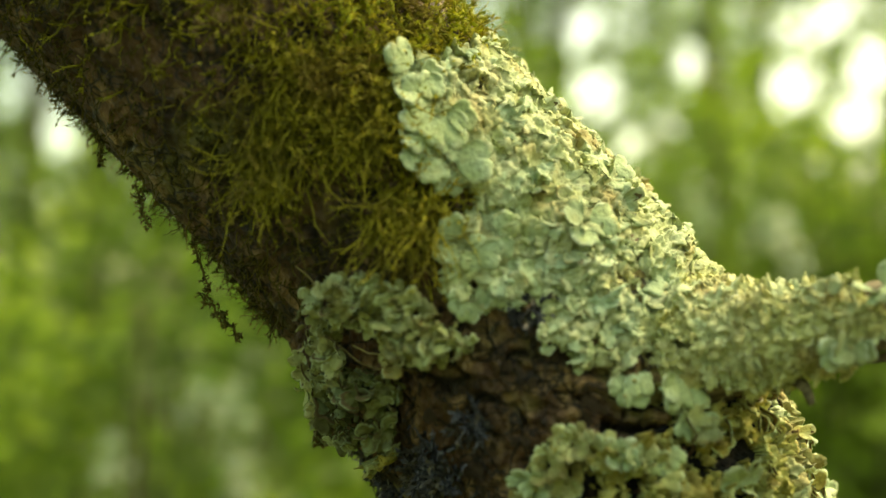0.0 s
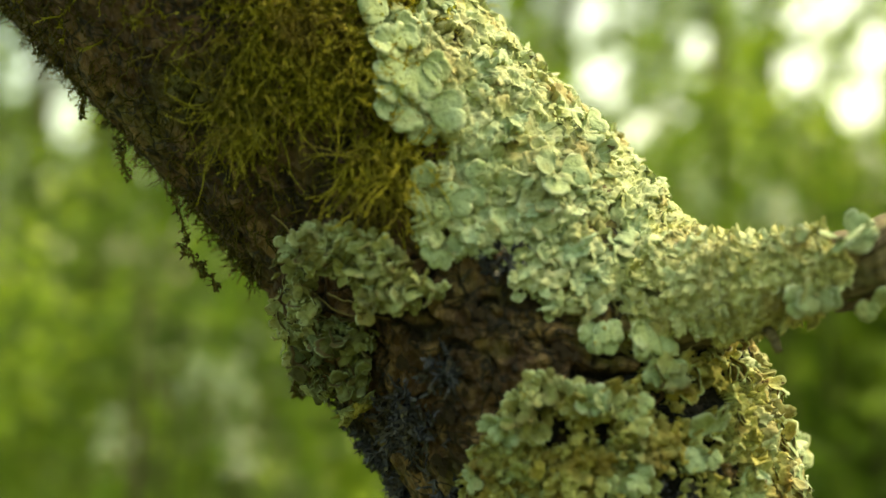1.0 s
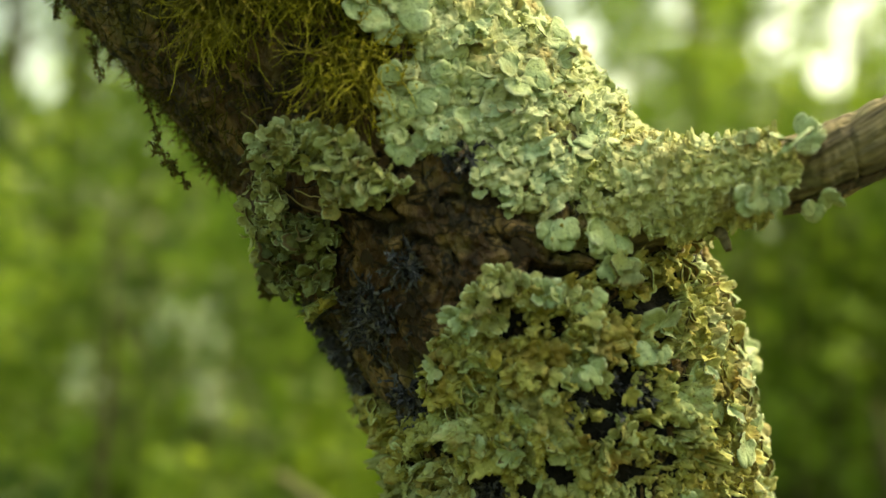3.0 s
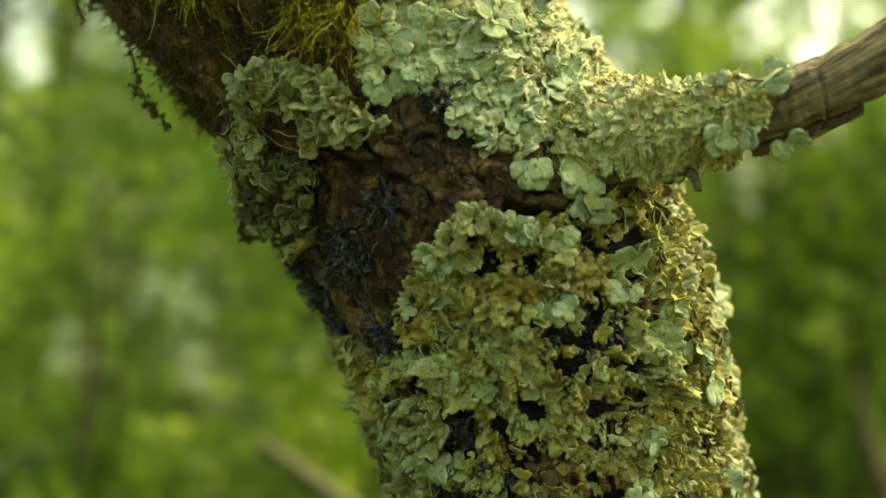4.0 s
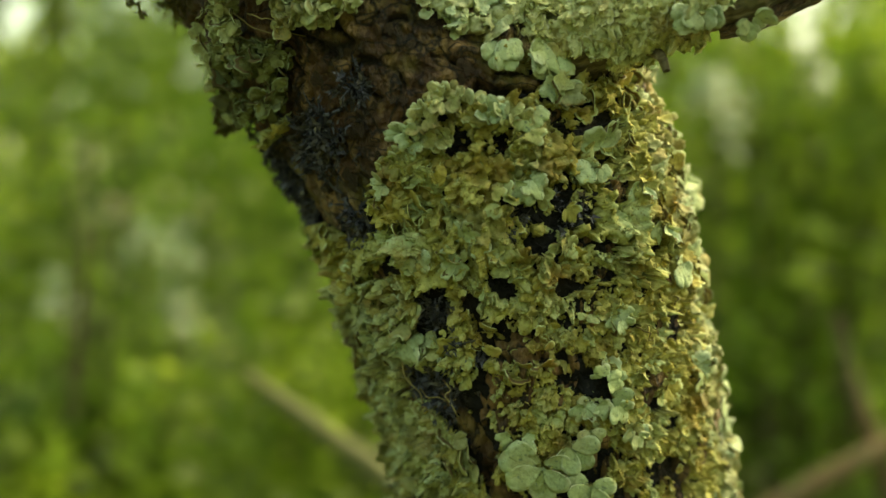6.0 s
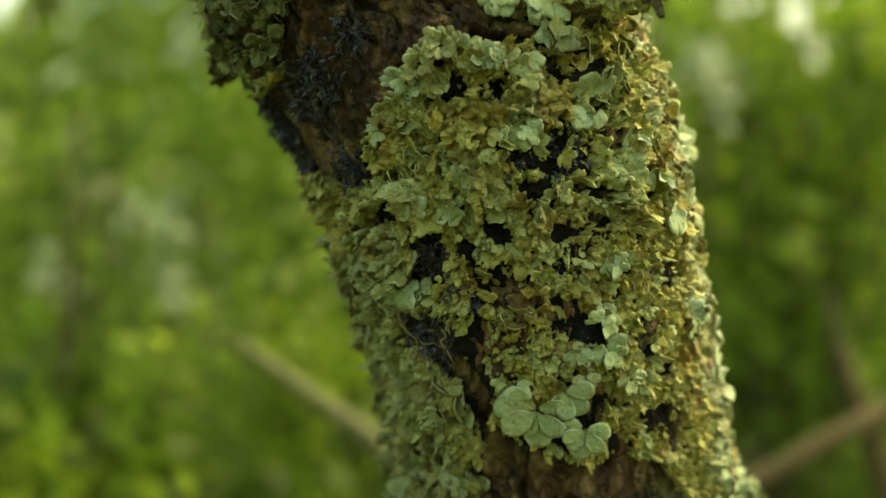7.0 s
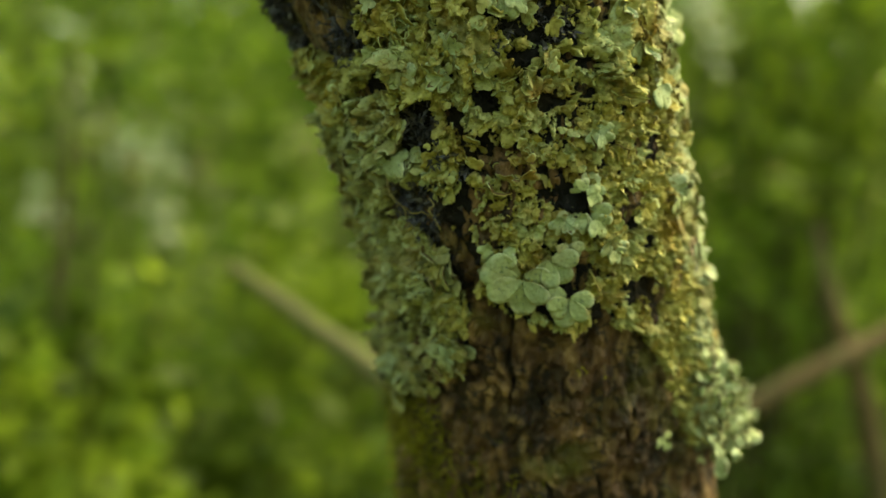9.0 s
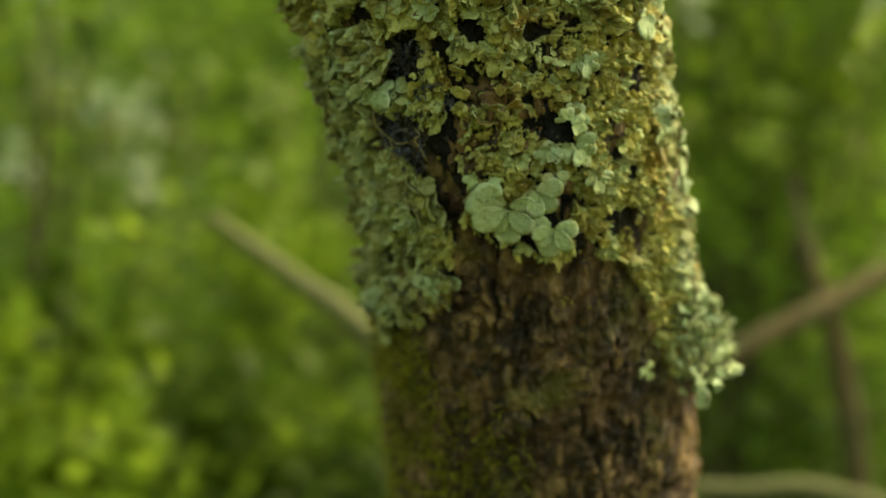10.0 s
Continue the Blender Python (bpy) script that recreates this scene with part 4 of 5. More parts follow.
for j, (x, z, rx, rz, count, ln) in enumerate([(-0.058, 1.512, 0.006, 0.005, 70, 0.030), (-0.010, 1.494, 0.006, 0.006, 110, 0.032), (-0.034, 1.518, 0.010, 0.006, 80, 0.024), (-0.018, 1.528, 0.010, 0.008, 110, 0.022),
                                               (-0.045, 1.535, 0.014, 0.006, 100, 0.018), (0.010, 1.503, 0.005, 0.004, 30, 0.011), (-0.002, 1.488, 0.005, 0.004, 40, 0.014),
                                               (-0.041, 1.552, 0.012, 0.006, 110, 0.017), (-0.023, 1.550, 0.012, 0.006, 120, 0.016), (-0.012, 1.556, 0.010, 0.006, 100, 0.014), (-0.030, 1.539, 0.010, 0.006, 120, 0.020), (-0.045, 1.537, 0.008, 0.006, 80, 0.022), (-0.021, 1.528, 0.007, 0.006, 100, 0.020), (-0.034, 1.524, 0.008, 0.006, 90, 0.018), (-0.012, 1.498, 0.005, 0.006, 60, 0.022), (-0.004, 1.556, 0.008, 0.006, 80, 0.012), (-0.056, 1.550, 0.009, 0.006, 60, 0.016), (-0.060, 1.517, 0.005, 0.006, 50, 0.026)]):
    g = np.random.default_rng(700 + j)
    count = int(1.5 * count)
    q, nn, _ = front_of(trunk_tube, x, z)
    off = np.c_[g.normal(0, rx, count) * 0.9, np.zeros(count), g.normal(0, rz, count) * 0.9]
    N = np.tile(nn, (count, 1))
    P = q + off - N * (off * N).sum(-1, keepdims=True)
    moss("moss_tuft", "drooping tuft of feathery olive moss", P, N, np.array([-0.1, -0.05, -1.1]) + 0.18 * g.normal(size=(count, 3)), g.uniform(0.6, 1.15, count) * ln, g.uniform(0.0003, 0.0006, count), MOSS, 720 + j, droop=1.9, curl=0.8, leaflets=14)
# thin moss on the low bark
(p, n, t), g = scatter(trunk_tube, 4.0, 5.6, -1.9, 1.2, 8000, 41)
x, z = p[:, 0], p[:, 2]
near_left = np.exp(-((x - 0.046 - 0.12 * (1.23 - z)) / 0.011) ** 2) * (z < 1.232)
mid = np.exp(-((x - 0.078) / 0.014) ** 2 - ((z - 1.172) / 0.026) ** 2)
rim = np.exp(-((x - 0.086) / 0.008) ** 2 - ((z - 1.262) / 0.008) ** 2) + np.exp(-((x - 0.112) / 0.006) ** 2 - ((z - 1.256) / 0.010) ** 2)
sel = g.random(len(p)) < 1.6 * near_left + 0.9 * mid + 0.6 * rim
P, N = p[sel], n[sel]
k = len(P)
moss("low_moss", "short olive-green moss on the lower trunk's bark", P, N, np.array([0, 0, -0.4]) + 0.4 * g.normal(size=(k, 3)), g.uniform(0.003, 0.008, k) * np.where(P[:, 0] < 0.06, 1.5, 1.0), g.uniform(0.0003, 0.0005, k), MOSS_LOW, 42, leaflets=8)

# ---- blackened tufts and dangling threads ----
for j, (x, z, rad, count, up) in enumerate([(-0.004, 1.402, 0.010, 420, -0.2), (-0.016, 1.388, 0.007, 180, -0.9), (-0.014, 1.371, 0.008, 260, 0.2), (-0.022, 1.403, 0.005, 90, 0.1), (0.043, 1.312, 0.009, 260, -0.4), (0.010, 1.420, 0.004, 60, 0.0), (0.026, 1.457, 0.005, 70, 0.0), (0.042, 1.343, 0.006, 110, -0.2), (0.088, 1.378, 0.005, 70, 0.0), (0.066, 1.372, 0.005, 60, 0.0), (0.013, 1.372, 0.008, 120, -0.2), (0.050, 1.326, 0.006, 90, -0.4), (-0.026, 1.397, 0.009, 170, -0.3), (-0.024, 1.377, 0.008, 200, 0.0), (-0.020, 1.366, 0.008, 150, 0.2)]):
    g = np.random.default_rng(800 + j)
    q, nn, _ = front_of(trunk_tube, x, z)
    off = g.normal(0, rad * 0.55, (count, 3))
    N = np.tile(nn, (count, 1))
    P = q + off - N * (off * N).sum(-1, keepdims=True)
    v, f = strands(P, N, np.array([-0.3, 0, up]) + 0.8 * g.normal(size=(count, 3)), g.uniform(0.003, 0.010, count), g.uniform(0.0005, 0.0011, count), 820 + j, droop=0.2, curl=1.2, leaflets=8)
    ob = thing("dead_lichen_tuft", q, "crumpled blue-black dead lichen tuft on bark", "lichen", "dead lichen tufts")
    own("fronds", mesh_from("fronds", v, f, BLACK_TUFT), ob, kind="stuff")
DANGLES = [((-0.128, 1.532), (-0.125, 1.512), 0.45, 30), ((-0.112, 1.505), (-0.107, 1.490), 0.45, 30), ((-0.090, 1.487), (-0.084, 1.461), 0.446, 40), ((-0.084, 1.461), (-0.073, 1.450), 0.446, 50)]
for j, ((x0, z0), (x1, z1), y, count) in enumerate(DANGLES):
    g = np.random.default_rng(840 + j)
    u = np.linspace(0, 1, 9)
    line = np.c_[x0 + (x1 - x0) * u + g.normal(0, 0.0006, 9), np.full(9, y), z0 + (z1 - z0) * u + g.normal(0, 0.0006, 9)]
    ob = thing("dangling_moss", line[0], "thin dark thread of moss hanging below the limb", "moss", "hanging moss threads")
    v, f = tube(line, np.full(9, 0.0004), 5, 40)
    own("thread", mesh_from("thread", v, f, MOSS_DARK), ob)
    tpos = line[g.integers(0, 9, count)] + g.normal(0, 0.0004, (count, 3))
    v, f = strands(tpos, norm(g.normal(size=(count, 3))), 0.5 * g.normal(size=(count, 3)), g.uniform(0.0015, 0.0035, count), g.uniform(0.0003, 0.0006, count), 850 + j, leaflets=4, segs=4)
    own("leaflets", mesh_from("leaflets", v, f, MOSS_DARK), ob, kind="stuff")

# loose plates of bark on the bare places, and a strip peeling off the side branch
g = np.random.default_rng(90)
plates = []
for k in range(6):
    v, f, _ = lobe_template(600 + k, g.uniform(1.6, 2.6), 11, 3, 0.35, 0.06, g.uniform(-0.05, 0.15))
    plates.append(mesh_from("bark_flake", v * (1, 0.7, 1), f, BARK, {"crack": np.zeros(len(v))}))
FLAKE_SPOTS = [(0.035, 0.165, 1.13, 1.262, 110), (-0.020, 0.060, 1.385, 1.455, 40)]
for x0, x1, z0, z1, count in FLAKE_SPOTS:
    (p, n, t), g = scatter(trunk_tube, 4.0, 9.6, -1.35, 1.25, 9000, 91)
    sel = bare(p, False) & (p[:, 0] > x0) & (p[:, 0] < x1) & (p[:, 2] > z0) & (p[:, 2] < z1)
    p, n = p[sel][:count], n[sel][:count]
    m = len(p)
    mats = lay(p, n, g.normal(size=(m, 3)) * (1, 1, 2.2), np.radians(g.uniform(-4, 22, m)), g.uniform(0.0026, 0.0062, m), 0.0012 + 0.001 * g.random(m))
    for i in range(m):
        ob = part("bark_flake", plates[i % 6], trunk)
        ob.matrix_basis = Matrix(mats[i].tolist())
s_line, u = np.linspace(3.55, 4.9, 26), np.linspace(0, 1, 26)
rows_ = []
for a_, lift in ((1.05, 0.0002), (1.35, 0.0012), (1.62, 0.0022), (1.85, 0.0034)):
    q, nn, _ = twig_tube.at(s_line, np.full(26, a_) + 0.10 * np.sin(7 * u + a_))
    rows_.append(q + nn * (lift + 0.0012 * fbm(q * 260, 2))[:, None])
strip = np.stack(rows_, 0)
v = np.concatenate([strip, strip - (0, 0, 0.0006)]).reshape(-1, 3)
f = grid_faces(4, 26)
v2 = np.concatenate([f[:, ::-1], f + 104])
ob = part("peeling_bark", mesh_from("peeling_bark", v, v2, BARK, {"crack": np.zeros(len(v))}), side_branch, "thin dark strip of peeling bark")

# a broken stub under the side branch, and fine fibres caught on the bark
ob = thing("twig_stub", (0.113, 0.409, 1.437), "short curled brown broken twig stub", "twig")
v, f = tube([(0.108, 0.416, 1.441), (0.113, 0.409, 1.437), (0.117, 0.404, 1.4335), (0.1185, 0.401, 1.428)], [0.003, 0.0024, 0.0019, 0.0012], 8, 14, 0.001, 4.0)
own("stub", mesh_from("stub", v, f, WOOD), ob)
FIBRE = plant_material("dry_fibre", (0.20, 0.15, 0.06), (0.36, 0.30, 0.14), 0.0, 0.7, single=True)
FIBRES = [(0.030, 1.330, 0.046, 1.303, 0.006), (0.047, 1.316, 0.054, 1.303, 0.004), (0.033, 1.320, 0.040, 1.306, 0.003), (-0.040, 1.452, -0.008, 1.440, 0.006), (-0.030, 1.449, -0.014, 1.446, 0.004),
          (-0.046, 1.474, -0.028, 1.458, 0.004), (-0.030, 1.470, -0.022, 1.459, 0.003), (0.038, 1.312, 0.052, 1.309, 0.004), (0.110, 1.338, 0.118, 1.333, 0.004)]
for j, (x0, z0, x1, z1, sag) in enumerate(FIBRES):
    g = np.random.default_rng(870 + j)
    a0, n0, _ = front_of(trunk_tube, x0, z0)
    a1, n1, _ = front_of(trunk_tube, x1, z1)
    u = np.linspace(0, 1, 7)[:, None]
    line = a0 + (a1 - a0) * u + (n0 + n1) / 2 * (0.004 + sag * u * (1 - u) * 3) + g.normal(0, 0.0008, (7, 3))
    ob = thing("dry_fibre", line[0], "thin dry tan fibre caught on the lichen", "fibre", "dry fibres")
    v, f = tube(line, np.linspace(0.00035, 0.0002, 7), 5, 30)
    own("strand", mesh_from("strand", v, f, FIBRE), ob)

# ---- ground ----
gx = np.concatenate([-np.geomspace(400, 3, 30), np.linspace(-2.8, 2.8, 60), np.geomspace(3, 400, 30)])
X, Y = np.meshgrid(gx, gx + 2.0, indexing="ij")
H = 0.18 * (fbm(np.c_[X.ravel() * 0.5, Y.ravel() * 0.5, 0 * X.ravel()], 4) - 0.5)
near = np.exp(-((X.ravel() - 0.16) ** 2 + (Y.ravel() - 0.68) ** 2) / 0.3)
v = np.c_[X.ravel(), Y.ravel(), H * (1 - near)]
tagged(new("ground", mesh_from("ground", v, grid_faces(len(gx), len(gx))[:, ::-1], GROUND)), "woodland floor of dark soil, moss and leaf litter", "ground", kind="structure")

# ---- the wood behind ----
CLEARINGS = [(0.126, 0.197, 0.024), (0.153, 0.151, 0.018), (0.203, 0.221, 0.019), (0.283, 0.199, 0.024), (0.290, 0.242, 0.019), (0.337, 0.174, 0.024), (0.352, 0.222, 0.023), (0.317, 0.262, 0.021),
             (0.269, 0.080, 0.006), (0.210, 0.093, 0.006), (0.110, 0.25, 0.02), (-0.314, 0.167, 0.026), (-0.338, 0.210, 0.020), (-0.34, 0.11, 0.010)]


# added sprigs where bright glints of sky stand among the shrubs
SPRIGS = [(-0.287, 1.72, 1.335, 0.018, 0.036, 36), (-0.282, 1.72, 1.260, 0.016, 0.018, 26), (-0.456, 1.72, 1.28, 0.016, 0.018, 24), (-0.336, 1.72, 1.365, 0.016, 0.02, 16), (0.464, 1.72, 1.587, 0.022, 0.022, 36), (0.359, 1.72, 1.611, 0.018, 0.018, 24),
          (0.484, 1.72, 1.54, 0.02, 0.02, 14), (-0.40, 1.6, 1.05, 0.03, 0.02, 14), (-0.25, 1.6, 0.98, 0.03, 0.02, 12), (-0.50, 1.65, 1.12, 0.02, 0.02, 10)]


def before_sprig(p):
    """True where a shrub's leaves would hide one of the pale sprigs or shade it from above."""
    d = p - np.array([0.02, -0.03, 1.38])
    out = np.zeros(len(p), bool)
    for x, y, z, rx, rz, _ in SPRIGS[:6]:
        e = np.array([x - 0.02, y + 0.03, z - 1.38])
        k = e[1] / d[:, 1]
        out |= (((d[:, 0] * k - e[0]) / (rx * 2.4 + 0.02)) ** 2 + ((d[:, 2] * k - e[2]) / (rz * 2.2 + 0.03)) ** 2 < 1) & (d[:, 1] < e[1] + 0.1)
        out |= (np.hypot(p[:, 0] - x, p[:, 1] - y + 0.05) < 0.10) & (p[:, 2] > z) & (p[:, 2] < z + 0.35)
    return out


def open_sky(p):
    """True where the leaves leave a gap towards the bright sky."""
    d = p - np.array([0.0, 0.0, 1.45])
    az_, el_ = d[:, 0] / d[:, 1], d[:, 2] / d[:, 1]
    out = np.zeros(len(p), bool)
    for a, e, r in CLEARINGS:
        out |= (az_ - a) ** 2 + (el_ - e) ** 2 < r * r
    return out


def leaves(p, size, seed, flat=0.5):
    """Small folded pointed leaves at p. Verts and triangles."""
    g = np.random.default_rng(seed)
    m = len(p)
    d = norm(g.normal(size=(m, 3)) * np.array([1, 1, 0.6]))
    nn = norm(g.normal(size=(m, 3)) + np.array([0, 0, flat]))
    s = norm(np.cross(nn, d))
    nn = np.cross(d, s)
    L = size[:, None]
    v = np.stack([p, p + d * 0.45 * L + s * 0.30 * L + nn * 0.06 * L, p + d * L, p + d * 0.45 * L - s * 0.30 * L + nn * 0.06 * L], 1)
    i = np.arange(m)[:, None] * 4
    return v.reshape(-1, 3), np.concatenate([i + [[0, 1, 2]], i + [[0, 2, 3]]])


def shrub(x, y, rx, rz, zc, count, size, material, seed, name="shrub", label="leafy green understorey shrub", category="shrub"):
    """Stems from the ground and a ragged crown of leaves in clumps."""
    g = np.random.default_rng(seed)
    ob = thing(name, (x, y, 0), label, category, "understorey")
    for k in range(4):
        top = (x + g.normal(0, rx * 0.4), y + g.normal(0, rx * 0.3), zc + rz * g.uniform(0.2, 0.7))
        v, f = tube([(x + g.normal(0, 0.06), y + g.normal(0, 0.06), -0.08), (x + (top[0] - x) * 0.4, y + (top[1] - y) * 0.4, top[2] * 0.5), top], [0.009, 0.006, 0.002], 7, 16)
        own("stem", mesh_from("stem", v, f, STEM), ob)
    clumps = np.c_[g.normal(0, rx * 0.5, 40), g.normal(0, rx * 0.4, 40), g.normal(0, rz * 0.5, 40)] + (x, y, zc)
    p = clumps[g.integers(0, 40, count)] + g.normal(0, 0.16 * rx, (count, 3))
    p = p[(p[:, 2] > 0.02) & ~open_sky(p) & ~before_sprig(p) & (p[:, 1] > 0.95)]
    v, f = leaves(p, g.uniform(0.6, 1.2, len(p)) * size, seed + 1)
    own("foliage", mesh_from("foliage", v, f, material), ob, kind="stuff")


def wood_tree(x, y, r, lean, height, count, size, material, seed, ahead=True):
    g = np.random.default_rng(seed)
    ob = thing("woodland_tree", (x, y, 0), "slender woodland tree with mossy trunk and light green leaves", "tree", "woodland trees")
    v, f = tube([(x, y, -0.1), (x + lean * 0.3, y, height * 0.3), (x + lean * 0.6, y, height * 0.6), (x + lean, y, height)], [r * 1.2, r, r * 0.75, r * 0.3], 12, 30, r * 0.4, seed)
    own("trunk", mesh_from("trunk", v, f, STEM), ob)
    for k in range(6):
        u = g.uniform(0.3, 0.95)
        a = g.uniform(0, 6.28)
        b = np.array([x + lean * u, y, height * u])
        e = b + np.array([math.cos(a), math.sin(a), 0.6]) * height * 0.22
        v, f = tube([b, (b + e) / 2 + (0, 0, 0.05), e], [r * 0.4, r * 0.25, r * 0.08], 7, 12)
        own("limb", mesh_from("limb", v, f, STEM), ob)
    cl = np.c_[g.normal(0, height * 0.20, 60), g.normal(0, height * 0.18, 60), height * g.uniform(0.28, 1.05, 60)] + (x + lean * 0.7, y, 0)
    p = cl[g.integers(0, 60, count)] + g.normal(0, 0.055 * height, (count, 3))
    p = p[~open_sky(p) & (p[:, 1] > 1.2)] if ahead else p[np.hypot(p[:, 0], p[:, 1]) > 2.0]
    v, f = leaves(p, g.uniform(0.6, 1.2, len(p)) * size, seed + 1)
    own("crown", mesh_from("crown", v, f, material), ob, kind="stuff")


SHRUBS = [(-1.1, 3.0, 0.7, 0.6, 0.9, 2600, 0.07, LEAF), (-0.35, 3.6, 0.7, 0.6, 1.0, 2600, 0.07, LEAF), (0.5, 3.4, 0.7, 0.6, 0.9, 2600, 0.07, LEAF), (1.3, 3.2, 0.7, 0.7, 1.0, 2600, 0.07, LEAF),
          (-0.6, 2.1, 0.4, 0.25, 0.70, 1400, 0.05, LEAF), (0.75, 2.1, 0.35, 0.3, 0.75, 1400, 0.05, LEAF), (-0.9, 4.6, 0.8, 0.7, 1.7, 2600, 0.08, LEAF), (0.2, 5.0, 0.9, 0.7, 1.6, 2600, 0.08, LEAF),
          (1.2, 4.8, 0.8, 0.7, 1.6, 2600, 0.08, LEAF), (2.1, 4.5, 0.8, 0.8, 1.3, 2200, 0.08, LEAF), (-2.0, 4.5, 0.8, 0.8, 1.4, 2200, 0.08, LEAF_DARK)]
for k, row in enumerate(SHRUBS):
    shrub(*row, 900 + 3 * k)
THICKET = [(-0.75, 1.9, 0.30, 0.40, 1.55, LEAF_LIGHT), (-0.40, 1.8, 0.26, 0.36, 1.25, LEAF), (-0.05, 2.0, 0.30, 0.40, 1.60, LEAF), (0.30, 1.9, 0.28, 0.40, 1.30, LEAF), (0.62, 1.8, 0.28, 0.40, 1.68, LEAF_LIGHT),
           (0.95, 2.0, 0.32, 0.40, 1.35, LEAF), (-0.05, 1.8, 0.28, 0.22, 1.00, LEAF_LIGHT), (0.55, 1.9, 0.30, 0.25, 1.12, LEAF), (0.85, 1.8, 0.30, 0.25, 1.02, LEAF), (0.58, 2.3, 0.30, 0.40, 1.85, LEAF), (0.52, 2.2, 0.28, 0.30, 1.50, LEAF), (0.85, 2.2, 0.28, 0.35, 1.60, LEAF), (-0.45, 1.55, 0.22, 0.14, 0.98, LEAF_LIGHT), (-0.15, 1.5, 0.2, 0.12, 0.92, LEAF_LIGHT), (0.40, 2.1, 0.25, 0.3, 0.85, LEAF), (-0.6, 1.9, 0.3, 0.25, 1.0, LEAF), (-0.32, 1.7, 0.2, 0.16, 1.02, LEAF), (-0.32, 1.42, 0.22, 0.09, 0.93, LEAF_LIGHT), (0.74, 1.9, 0.2, 0.2, 1.62, LEAF), (0.62, 1.90, 0.32, 0.22, 1.43, LEAF_LIGHT)]
for k, (x, y, rx, rz, zc, leaf_of) in enumerate(THICKET):
    shrub(x, y, rx, rz, zc, 700, 0.042, leaf_of, 960 + 3 * k, "hazel_shrub", "thin light green hazel shrub behind the tree")
# added shrubs; their dark leaves put in the shade of background hollows
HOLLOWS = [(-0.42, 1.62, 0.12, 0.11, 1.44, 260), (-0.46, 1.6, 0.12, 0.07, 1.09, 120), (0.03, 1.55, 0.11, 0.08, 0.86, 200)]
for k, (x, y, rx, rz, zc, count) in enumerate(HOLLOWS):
    shrub(x, y, rx, rz, zc, count, 0.045, LEAF_DARK, 1400 + 3 * k, "hollow_shrub", "added small shrub, a hollow's shade put into its dark leaves")
# leaf colour raised to near white: the glints of sky are put into it
SKY_GLINT = plant_material("sky_glint_leaf", (0.42, 0.52, 0.36), (0.62, 0.70, 0.52), 0.25, 0.18)
for k, (x, y, z, rx, rz, count) in enumerate(SPRIGS):
    g = np.random.default_rng(1200 + k)
    ob = thing("glint_sprig", (x, y, 0), "added upright sprig, sky glints put into its pale leaf colour", "sprig", "pale sprigs")
    v, f = tube([(x + g.normal(0, 0.05), y + 0.05, -0.05), (x + g.normal(0, 0.03), y + 0.03, z * 0.5), (x, y, z)], [0.005, 0.004, 0.002], 6, 14)
    own("stem", mesh_from("stem", v, f, STEM), ob)
    v, f = leaves(np.array([x, y, z]) + g.normal(size=(count, 3)) * (0.65 * rx, 0.02, 0.9 * rz), g.uniform(0.022, 0.036, count), 1210 + k, 2.5)
    own("foliage", mesh_from("foliage", v, f, SKY_GLINT), ob, kind="stuff")
TREES = [(-2.1, 7.0, 0.10, 0.3, 5.5, 4200, 0.11), (-0.7, 8.5, 0.09, -0.2, 6.0, 4200, 0.11), (0.6, 7.5, 0.07, 0.2, 5.0, 4200, 0.11), (1.9, 8.0, 0.10, -0.3, 6.0, 4200, 0.11), (3.2, 7.5, 0.08, 0.3, 5.0, 3600, 0.11),
         (-3.6, 10.5, 0.12, 0.2, 7.0, 4200, 0.14), (-1.4, 12.0, 0.12, 0.1, 7.5, 4200, 0.14), (0.9, 12.5, 0.12, -0.2, 8.0, 4200, 0.14), (3.0, 12.0, 0.12, 0.2, 7.5, 4200, 0.14), (5.2, 11.0, 0.12, 0.0, 7.0, 3600, 0.14)]
for k, row in enumerate(TREES):
    wood_tree(*row, LEAF if k % 3 else LEAF_DARK, 1000 + 3 * k)
ROUND = [(-4.2, 3.0), (-5.0, -1.5), (-3.0, -5.0), (0.5, -6.0), (3.6, -4.6), (5.4, -0.8), (4.8, 3.4), (-7.5, 5.5), (7.8, 6.0), (-8.0, -4.0), (8.2, -5.0), (-1.5, -9.5), (4.2, -9.0)]
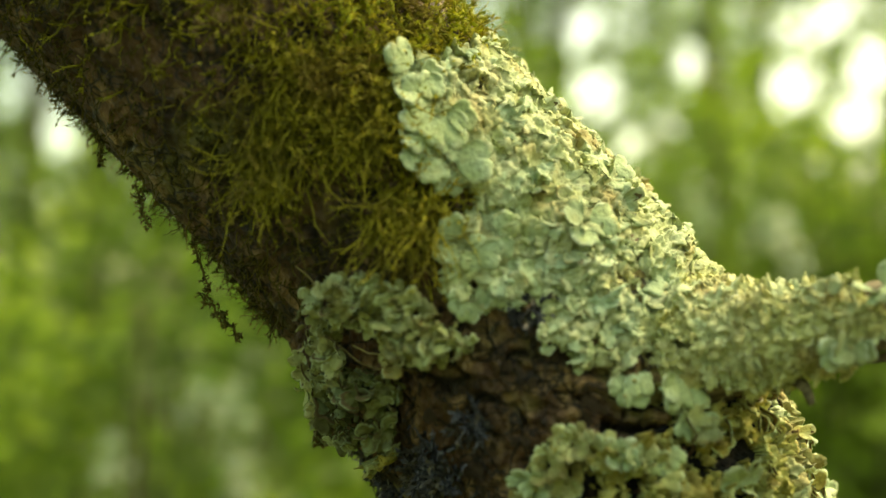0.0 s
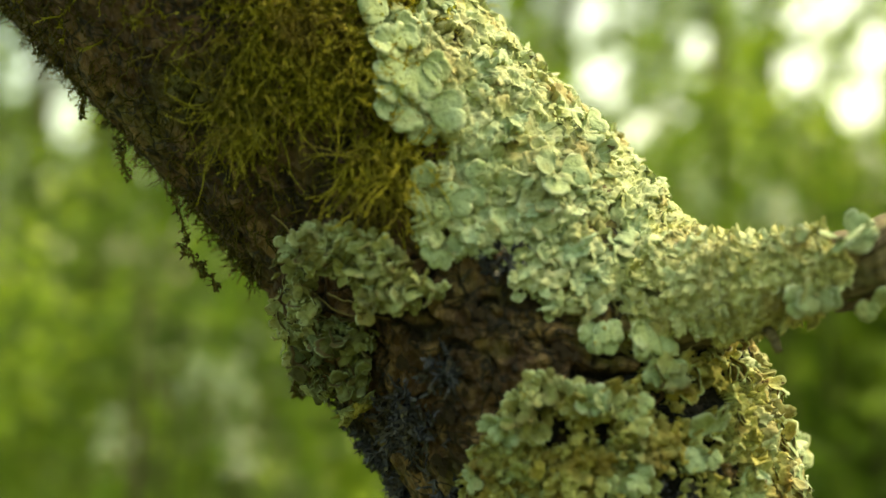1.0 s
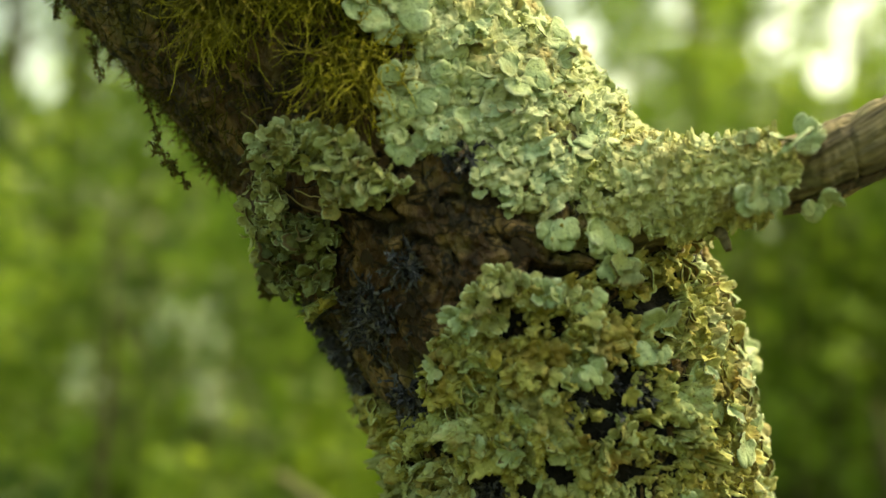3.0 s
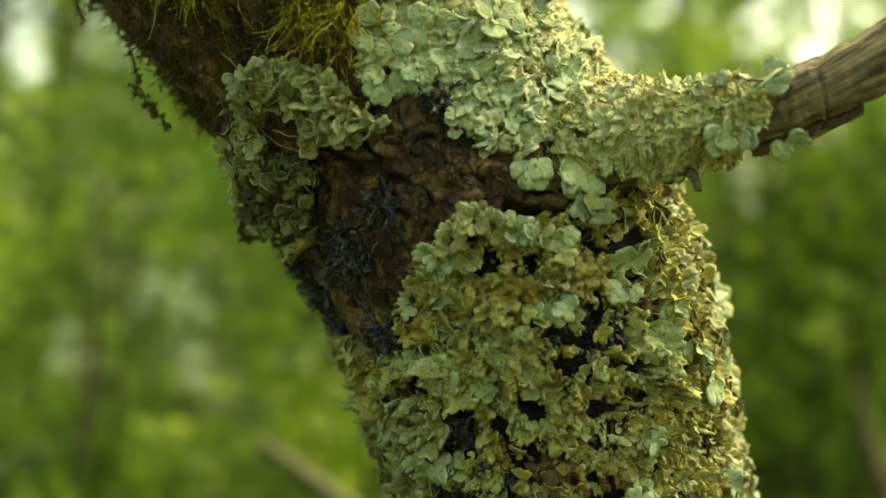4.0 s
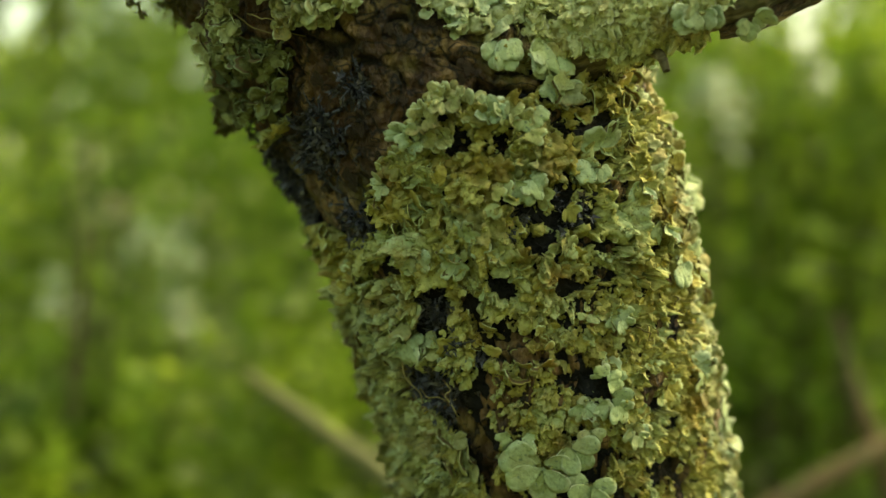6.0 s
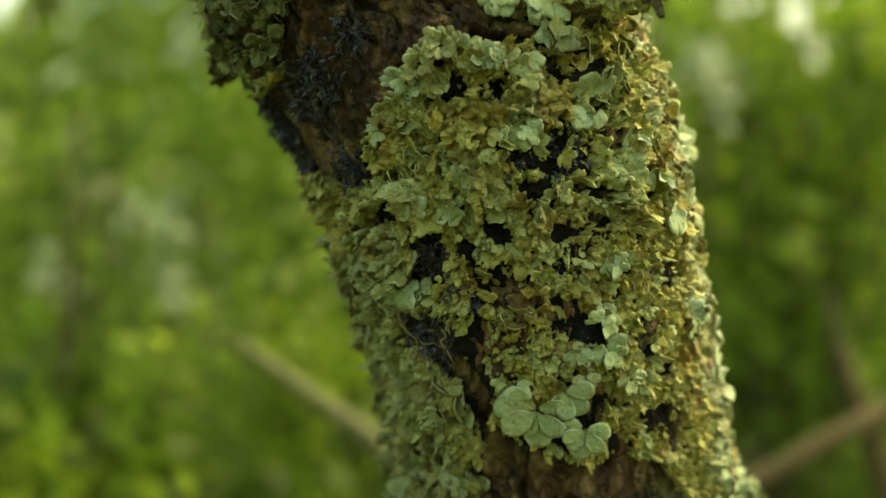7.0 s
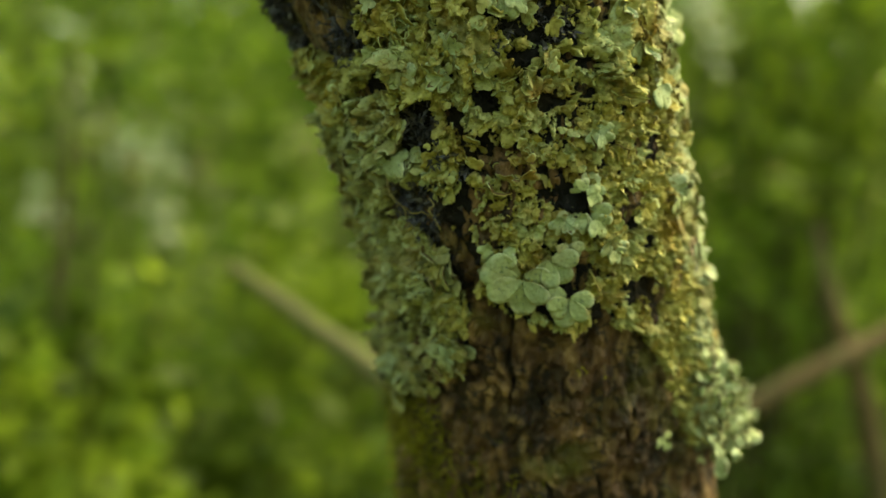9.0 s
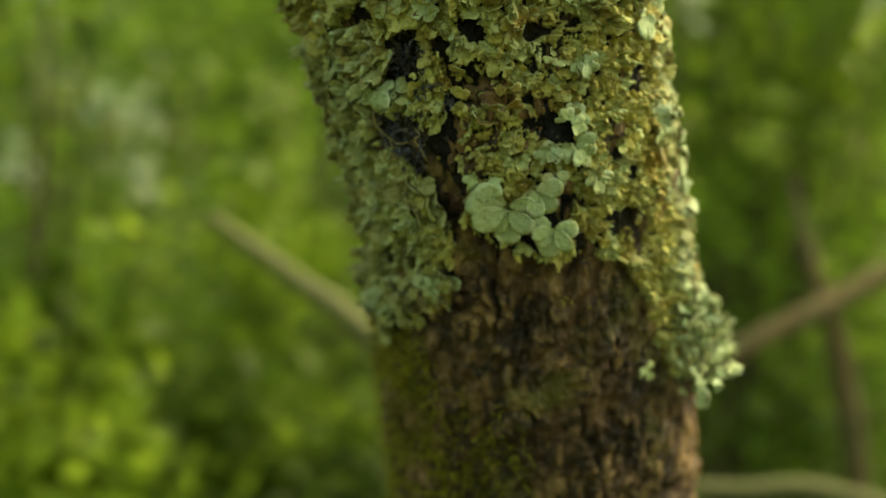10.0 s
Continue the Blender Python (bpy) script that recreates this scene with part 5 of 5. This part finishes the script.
for k, (x, y) in enumerate(ROUND):
    wood_tree(x, y, 0.10 + 0.01 * (k % 3), 0.3 * (-1) ** k, 5.0 + 0.4 * (k % 4), 1800, 0.15, LEAF, 1100 + 3 * k, False)
g = np.random.default_rng(77)
ang = g.uniform(0, 2 * np.pi, 26000)
far = g.uniform(18, 34, 26000)
p = np.c_[far * np.cos(ang), 2 + far * np.sin(ang), g.uniform(0, 1, 26000) ** 1.2 * (4.2 + 3.5 * (fbm(np.c_[ang * 7, ang * 0, ang * 0], 3)))]
p = p[~(open_sky(p) & (p[:, 1] > 0))]
v, f = leaves(p, g.uniform(0.3, 0.7, len(p)), 78)
tagged(new("far_woods", mesh_from("far_woods", v, f, LEAF)), "distant belt of sunlit green woodland", "woods", kind="stuff")


def fallen(name, label, pts, radii, seed, material=POLE):
    ob = thing(name, pts[0], label, "branch", "loose branches")
    v, f = tube(pts, radii, 12, 40, radii[0] * 0.4, seed)
    own("stick", mesh_from("stick", v, f, material), ob)


fallen("leaning_pole", "pale leaning dead pole standing behind the tree", [(-0.115, 1.125, 1.240), (-0.028, 1.10, 1.184), (0.041, 1.08, 1.137), (0.30, 1.02, 0.93), (1.2, 0.95, 0.02)], [0.006, 0.010, 0.0115, 0.013, 0.016], 1.0)
fallen("leaning_pole", "dull brown leaning dead branch among shrubs", [(1.1, 1.45, 1.42), (0.609, 1.30, 1.189), (0.426, 1.25, 1.103), (-0.1, 1.2, 0.80), (-0.9, 1.2, 0.02)], [0.009, 0.011, 0.012, 0.015, 0.02], 2.0, BROWN)
fallen("sapling_stem", "thin brown upright sapling stem", [(0.64, 1.33, 0.02), (0.615, 1.31, 0.8), (0.571, 1.30, 1.08), (0.526, 1.30, 1.205), (0.50, 1.31, 1.30)], [0.016, 0.015, 0.013, 0.010, 0.004], 3.0, BROWN)
fallen("fallen_log", "pale dead branch lying low behind the trunk", [(0.05, 1.05, 1.02), (0.341, 1.0, 1.024), (0.492, 1.0, 1.012), (0.9, 1.0, 0.85), (1.6, 1.1, 0.02)], [0.005, 0.007, 0.008, 0.012, 0.016], 4.0)
